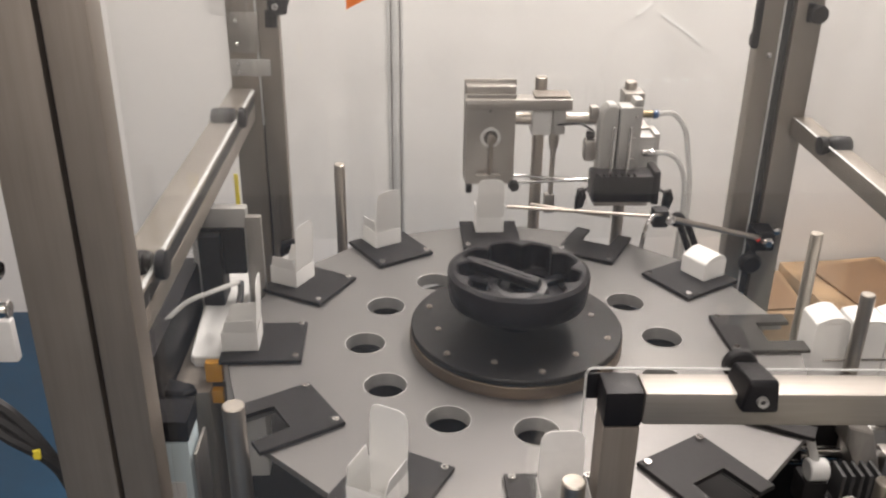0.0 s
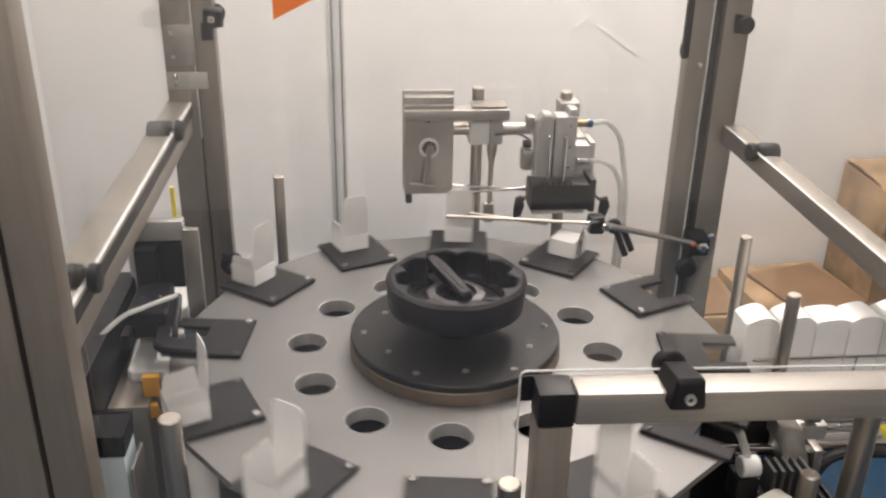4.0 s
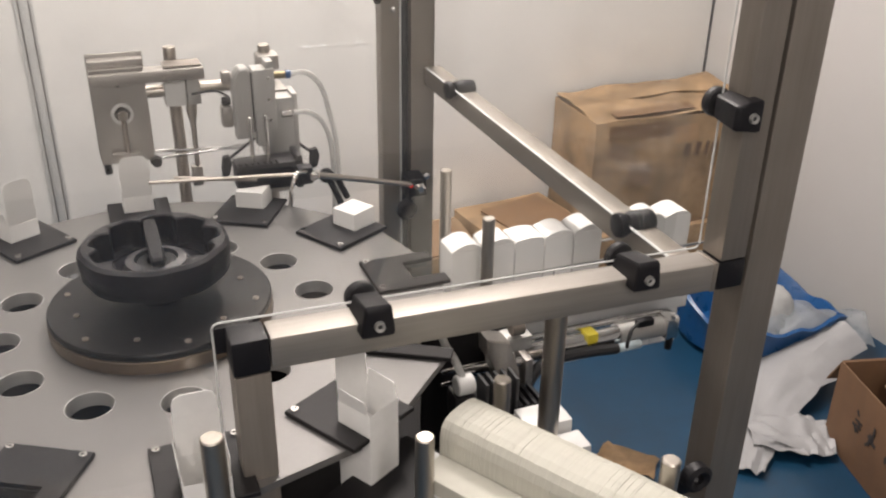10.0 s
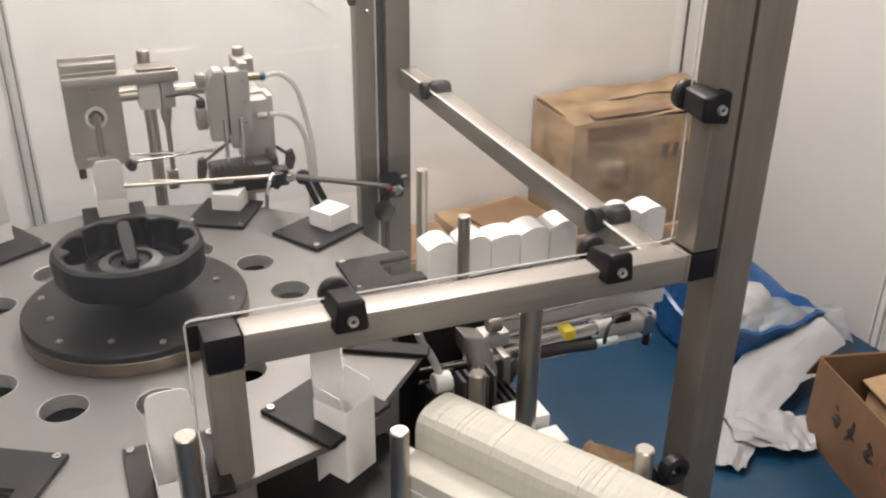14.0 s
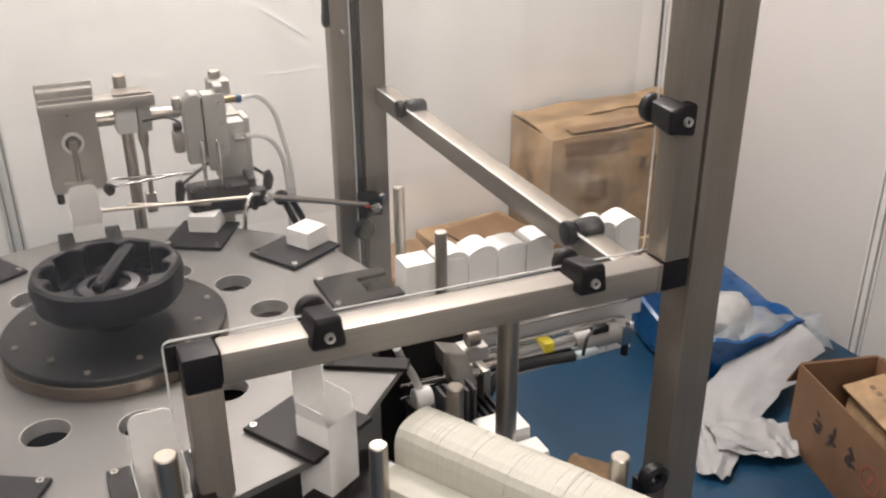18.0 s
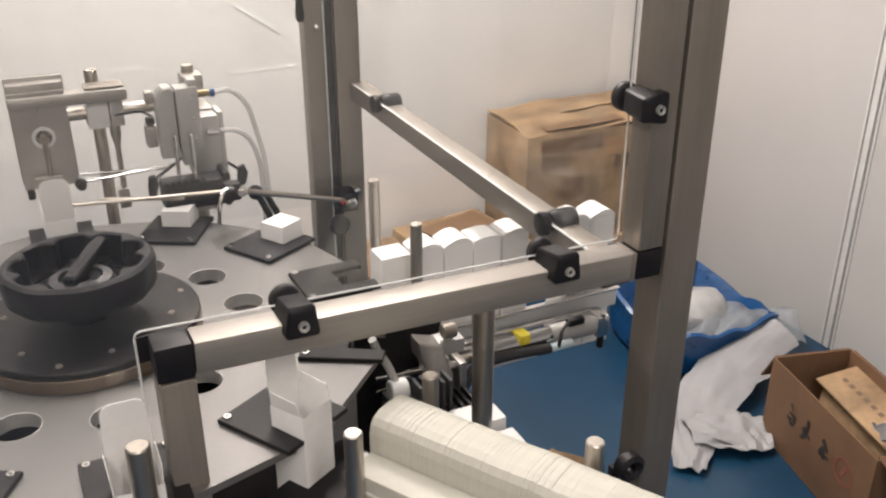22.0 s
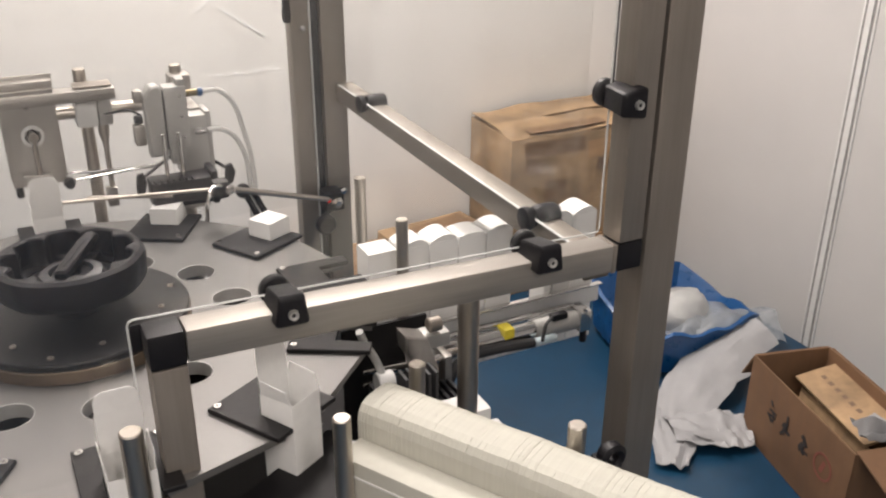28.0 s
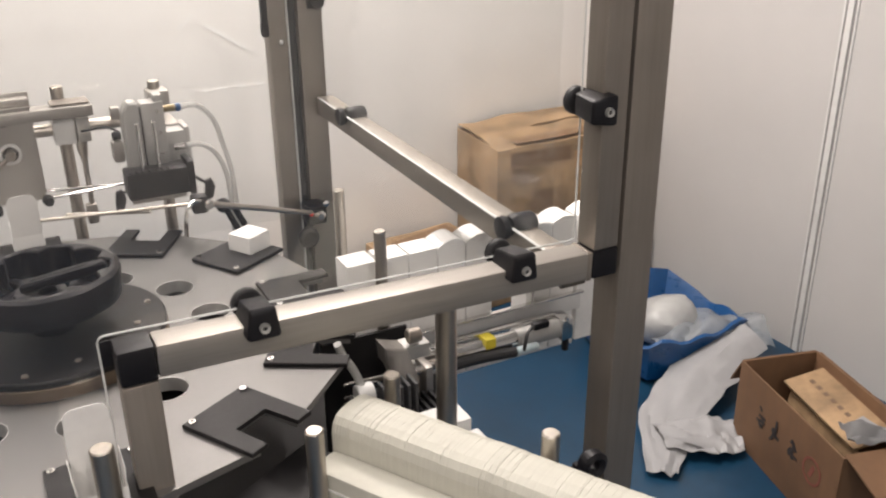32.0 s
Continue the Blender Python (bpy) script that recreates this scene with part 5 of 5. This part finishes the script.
    part("cap", prism([(-0.026, 0.0), (0.026, 0.0), (0.028, 0.03), (0.02, 0.026), (-0.02, 0.026), (-0.028, 0.03)], 0.05, m=turn("X", 90), bevel=0.002), BLACK_PL, s, "black scooped cap", m=pose(0, 0.025, 0.256))
    part("side_plate", box(0.004, 0.052, 0.24, (0.032, 0.0, 0.12), 0.001), ALU, s)
    part("window", box(0.034, 0.001, 0.10, (0, -0.0255, 0.15)), WHITE_PL, s)
    part("cable", hose([(-0.012, 0.0, 0.27), (-0.022, 0.004, 0.32), (-0.028, 0.03, 0.40)], 0.0025, 6), HOSE, s, "thin clear cable")
    return grp


def side_clutter():
    """The end of the next unit beyond the front post: rollers, a white plate and hoses."""
    o = thing("roller_unit", "end of a roller unit with steel rollers and black hoses", "roller unit", pose(-0.66, -0.16, 0))
    part("stand", box(0.05, 0.10, 0.80, (-0.10, 0.03, 0.40), 0.003), STEEL, o)
    part("side_plate", box(0.012, 0.16, 0.34, (-0.07, 0.02, 0.97), 0.003), BLACK_AN, o, "black side plate")
    for z in (1.108, 1.062):
        part("roller", cyl(0.010, 0.165, (-0.064, -0.035, z), "X"), CHROME, o, "polished roller")
    part("white_plate", box(0.16, 0.012, 0.05, (0.018, -0.03, 1.022), 0.002), WHITE_PL, o)
    for q in range(3):
        part("black_hose", hose([(-0.06, -0.05 - 0.01 * q, 1.01 - 0.012 * q), (0.03, -0.06, 0.99 - 0.014 * q), (0.09, -0.062 - 0.006 * q, 0.95 - 0.012 * q), (0.13, -0.06, 0.87), (0.145, -0.03, 0.74)], 0.007, 8), RUBBER, o, "black hose")
    part("yellow_tag", box(0.008, 0.004, 0.012, (0.115, -0.075, 0.905), 0.001), YELLOW, o, "yellow tag")


side_clutter()


gripper = side_feeder()


def erecting_unit():
    """Dark arms under the table where cartons are opened."""
    m = Matrix.Rotation(radians(-60), 4, "Z")
    o = thing("erecting_unit", "black carton erecting unit under the table's edge", "erecting unit", m @ pose(0.40, 0, DECK))
    part("base_block", box(0.06, 0.14, 0.15, (0.0, 0, 0.075), 0.004), BLACK_AN, o)
    part("plate", box(0.10, 0.16, 0.012, (0.005, -0.01, 0.20), 0.003), BLACK_AN, o, "black plate")
    for y in (-0.05, 0.05):
        part("stay", box(0.02, 0.012, 0.05, (0.0, y, 0.172), 0.002), BLACK_AN, o)
    part("suction_arm", bar((0.03, -0.07, 0.19), (-0.05, -0.10, 0.165), 0.006, 12), CHROME, o, "steel suction arm")
    part("suction_arm", bar((0.03, 0.07, 0.19), (-0.05, 0.10, 0.165), 0.006, 12), CHROME, o, "steel suction arm")
    part("white_tip", box(0.03, 0.02, 0.012, (0.02, 0.045, 0.213), 0.003), WHITE_PL, o)
    for k in range(4):
        part("rib", box(0.008, 0.035, 0.06, (0.02 + 0.012 * k, 0.085, 0.17), 0.002), RUBBER, o)
    part("air_hose", hose([(0.03, 0.09, 0.20), (0.02, 0.14, 0.22), (-0.02, 0.15, 0.17), (-0.03, 0.13, 0.08)], 0.005), HOSE, o, "clear air hose")
    part("air_hose", hose([(0.05, -0.08, 0.21), (0.04, -0.12, 0.19), (0.0, -0.12, 0.10)], 0.004), RUBBER, o)


erecting_unit()


def gear_drive():
    """The dark drive beside the outlet, with shafts, ribs and hoses."""
    o = thing("outlet_drive", "dark mechanism with steel shafts and hoses beside the outlet", "drive unit", pose(0.395, -0.175, DECK))
    part("housing", box(0.07, 0.09, 0.13, (0, 0, 0.065), 0.006), BLACK_AN, o, "black housing")
    part("top_cover", box(0.06, 0.06, 0.02, (0.0, 0.01, 0.141), 0.004), BLACK_PL, o)
    part("shaft", bar((-0.02, 0.06, 0.16), (0.09, 0.075, 0.145), 0.007, 14), CHROME, o)
    part("shaft", bar((-0.02, 0.085, 0.135), (0.09, 0.10, 0.12), 0.006, 14), CHROME, o)
    for q in range(4):
        part("rib", box(0.006, 0.05, 0.08, (0.045 + 0.011 * q, 0.02, 0.09), 0.002), BLACK_PL, o)
    part("white_cap", cyl(0.014, 0.024, (-0.052, 0.002, 0.182), "X"), WHITE_PL, o, "white end cap")
    part("cap_block", box(0.030, 0.034, 0.040, (-0.040, 0.010, 0.148), 0.004), BLACK_AN, o)
    part("clear_loop", hose([(-0.075, 0.0, 0.268), (-0.066, 0.004, 0.245), (-0.055, 0.005, 0.225), (-0.044, 0.005, 0.198), (-0.034, 0.004, 0.165), (-0.03, 0.0, 0.10)], 0.0055), HOSE, o, "clear bent hose")
    bm = prism([(0.0, 0.225), (0.034, 0.214), (0.052, 0.160), (0.050, 0.135), (0.024, 0.132), (0.014, 0.180), (0.002, 0.196)], 0.034, m=turn("X", 90), bevel=0.002)
    part("cast_bracket", bm, ALU, o, "grey cast aluminium bracket", m=pose(0.004, 0.062, 0))
    part("bracket_block", box(0.040, 0.030, 0.022, (0.062, 0.060, 0.196), 0.003), ALU_PALE, o)
    part("knurled_nut", cyl(0.011, 0.020, (0.048, 0.050, 0.222), "X"), STEEL, o)
    # added backing; makes the gaps between the parts dark
    part("dark_back", box(0.135, 0.006, 0.21, (0.005, 0.105, 0.105), 0.002), BLACK_AN, o, "black backing added to keep the gaps dark")
    for q in range(5):
        part("rib", box(0.005, 0.030, 0.075, (-0.018 + 0.011 * q, -0.010, 0.155), 0.0015), RUBBER, o)
    part("black_loop", hose([(0.05, 0.06, 0.10), (0.085, 0.03, 0.09), (0.10, -0.02, 0.04), (0.10, -0.03, -0.05)], 0.008), RUBBER, o, "black looped hose")
    part("clamp_plate", box(0.012, 0.05, 0.07, (0.088, 0.085, 0.12), 0.002), ALU, o)
    part("bolt", cyl(0.006, 0.006, (0.094, 0.075, 0.13), "X"), CHROME, o)


gear_drive()
k = thing("post_knob", "black round knob on the back post", "knob", pose(-0.366, 0.55, 0.779))
part("knob", lathe([(0.006, 0), (0.018, 0), (0.022, 0.005), (0.022, 0.016), (0.015, 0.022), (0.006, 0.018)], 24, closed=True, m=turn("X", 90)), BLACK_PL, k)
part("screw", cyl(0.0058, 0.012, m=turn("X", 90), n=12), CHROME, k, m=pose(0, -0.008, 0))
part("arm", bar((0, 0.002, 0), (-0.02, 0.02, 0.004), 0.007, 10), BLACK_PL, k)
k = thing("post_knob", "black round knob on the front post", "knob", pose(PRX - 0.050, FRONT + 0.006, 0.742))
part("knob", lathe([(0.008, 0), (0.016, 0), (0.02, 0.005), (0.02, 0.018), (0.014, 0.022), (0.008, 0.018)], 24, closed=True, m=turn("X", 90)), BLACK_PL, k)
part("arm", box(0.045, 0.014, 0.028, (0.004, 0.002, -0.018), 0.003), BLACK_PL, k)
# lamp reflections, drawn as bright white strips on the back wall
for k, (x, z, ln, rot) in enumerate(((0.605, 0.803, 0.026, 0), (0.662, 0.804, 0.028, 0), (0.722, 0.805, 0.03, 0), (0.785, 0.806, 0.026, 0), (0.692, 0.963, 0.165, 35), (0.57, 1.02, 0.06, -40))):
    wm = thing("wall_mark", "small bright white strip painted as a lamp reflection on the wall panel", "tape mark", pose(x, YB - 0.0008, z), group="tape marks on the wall")
    part("tape", box(ln, 0.001, 0.009, (0, 0, 0), 0.0002), GLINT, wm, m=pose(0, 0, 0, 0, rot, 0))
TAGY = FY + SHEET - 0.0022
t = thing("orange_tag", "orange warning label stuck on the front panel", "label", pose(-0.189, TAGY, 1.3965))
part("paper", prism([(0, 0), (0.036, 0.018), (0.036, 0.10), (0, 0.10)], 0.0008, m=turn("X", 90)), ORANGE, t)
t = thing("orange_tag", "orange warning label stuck on the front panel", "label", pose(-0.110, TAGY, 1.4185))
part("paper", prism([(0, 0), (0.036, 0.001), (0.036, 0.09), (0, 0.09)], 0.0008, m=turn("X", 90)), ORANGE, t)

# ---- motions ----


def seat(deg, t, r=CR):
    return polar(r, deg + table_angle(t), SEAT)


PUSHES = [2.58, 17.26, 29.72, 31.86]     # the outlet slide pushes a carton into the row
FEEDS = {"g": (2.70, -30), "h": (4.98, 0), "i": (17.34, 30), "j": (29.78, 60)}
PRESSES = [(0.0, 0.0, "up"), (3.16, 3.42, "down"), (3.68, 3.80, "up"), (5.34, 5.58, "down"), (16.06, 16.18, "up"), (17.72, 17.96, "down"), (28.50, 28.62, "up"), (30.14, 30.38, "down"), (30.70, 30.82, "up")]
LEVERS = [(1.70, 2.10, 1), (3.15, 3.45, 0), (3.9, 4.3, 1), (5.2, 5.5, 0), (16.30, 16.68, 1), (17.70, 18.0, 0), (28.72, 29.10, 1), (30.14, 30.4, 0), (30.92, 31.3, 1)]
GRIPS = [(0.0, 1), (0.38, 1), (0.68, 0), (5.62, 0), (5.90, 1), (END, 1)]
CLOSES = {"a": (3.20, 3.42), "b": (5.38, 5.58), "c": (17.76, 17.96), "d": (30.18, 30.38)}


def outlet_rows(slot, first):
    """Rows of a carton that stands in a slot of the row from the time 'first' on, and falls off the end at last."""
    rows, s = [], slot
    for k, p in enumerate(PUSHES):
        if p <= first:
            continue
        here = pose(SLOTS[s], 0, SEAT)
        rows.append((p, here))
        s += 1
        if s < len(SLOTS):
            rows.append((p + 0.12, pose(SLOTS[s], 0, SEAT)))
        else:
            rows.append((p + 0.12, pose(0.835, 0, SEAT)))
            fall = ((0.19, 0.90, 0.0, 0.71, 0, 35, 0), (0.28, 0.975, 0.0, 0.565, 6, 78, 4), (0.34, 0.990, 0.0, 0.510, 8, 105, 6), (0.38, 1.010, -0.01, 0.480, 10, 130, 8),
                    (0.46, 1.05, -0.04, 0.22, 8, 165, 12), (0.52, 1.10, -0.08 - 0.05 * k, CW / 2 + 0.001, 90, 180, 10 + 20 * k))
            for dt, x, y, z, rx, ry, rz in fall:
                if p + dt < END:
                    rows.append((p + dt, pose(x, y, z, rx, ry, rz)))
            rows.append((END, rows[-1][1]))
            return rows
    rows.append((END, pose(SLOTS[s], 0, SEAT)))
    return rows


def motions():
    ts = turn_times()
    walk(table, [(t, pose(0, 0, DECK, 0, 0, table_angle(t))) for t in ts])
    # cartons that ride the table to its end
    for key, deg in (("d", 180), ("e", -120), ("f", -90)):
        walk(cartons[key][0], [(t, seat(deg, t)) for t in ts])
    # cartons that are pushed out
    for key, deg, p in (("z", 30, PUSHES[0]), ("a", 90, PUSHES[1]), ("b", 120, PUSHES[2]), ("c", 150, PUSHES[3])):
        rows = [(t, seat(deg, t)) for t in ts if t < p - 0.03] + [(p - 0.02, seat(deg, p)), (p + 0.12, pose(SLOTS[0], 0, SEAT))]
        walk(cartons[key][0], rows + [r for r in outlet_rows(0, p)])
    # cartons fed from the magazine
    for n, (key, (p, deg)) in enumerate(FEEDS.items()):
        store = polar(0.56 + 0.055 * n, -60, SEAT - 0.01)
        rows = [(0.0, store), (p, store), (p + 0.07, polar(0.46, -60, SEAT + 0.01)), (p + 0.16, seat(deg, p)), (p + 0.2, seat(deg, p))]
        rows += [(t, seat(deg, t)) for t in ts if t > p + 0.22]
        walk(cartons[key][0], rows)
    # lids
    for key, (o, lid, tuck, dust) in cartons.items():
        if lid is None:
            continue
        if key in CLOSES:
            a, b = CLOSES[key]
            keys = [(0.0, 0), (a, 0), (b, 1), (END, 1)]
        elif key in FEEDS:
            p = FEEDS[key][0]
            keys = [(0.0, 1), (p + 0.02, 1), (p + 0.18, 0), (END, 0)]
        else:
            continue
        walk(lid, [(t, lid_pose(s)) for t, s in keys])
        walk(tuck, [(t, tuck_pose(s)) for t, s in keys])
        for sy, d in zip((-1, 1), dust):
            walk(d, [(t, dust_pose(sy, s)) for t, s in keys])
    for k, o in enumerate(row):
        rows = outlet_rows(k, -1)
        walk(o, [(0.0, pose(SLOTS[k], 0, SEAT))] + rows)
    rows, z = [(0.0, 0.0)], 0.0
    for a, b, way in PRESSES[1:]:
        rows += [(a, z), (b, 1.0 if way == "down" else 0.0)]
        z = rows[-1][1]
    walk(press_block, [(t, pose(-0.044, -0.165, 0.065 - HEAD_TRAVEL * s)) for t, s in rows + [(END, z)]])
    walk(gripper, [(t, pose(0.012 - 0.085 * s, 0.036 - 0.050 * s, 0.910 - DECK - 0.050 * s)) for t, s in GRIPS])
    rows, z = [(0.0, 0.0)], 0.0
    for a, b, s in LEVERS:
        rows += [(a, z), (b, s)]
        z = s
    walk(lever, [(t, pose(-0.090, -0.070, 0.142, 0, 52 * s, 0)) for t, s in rows + [(END, z)]])


motions()
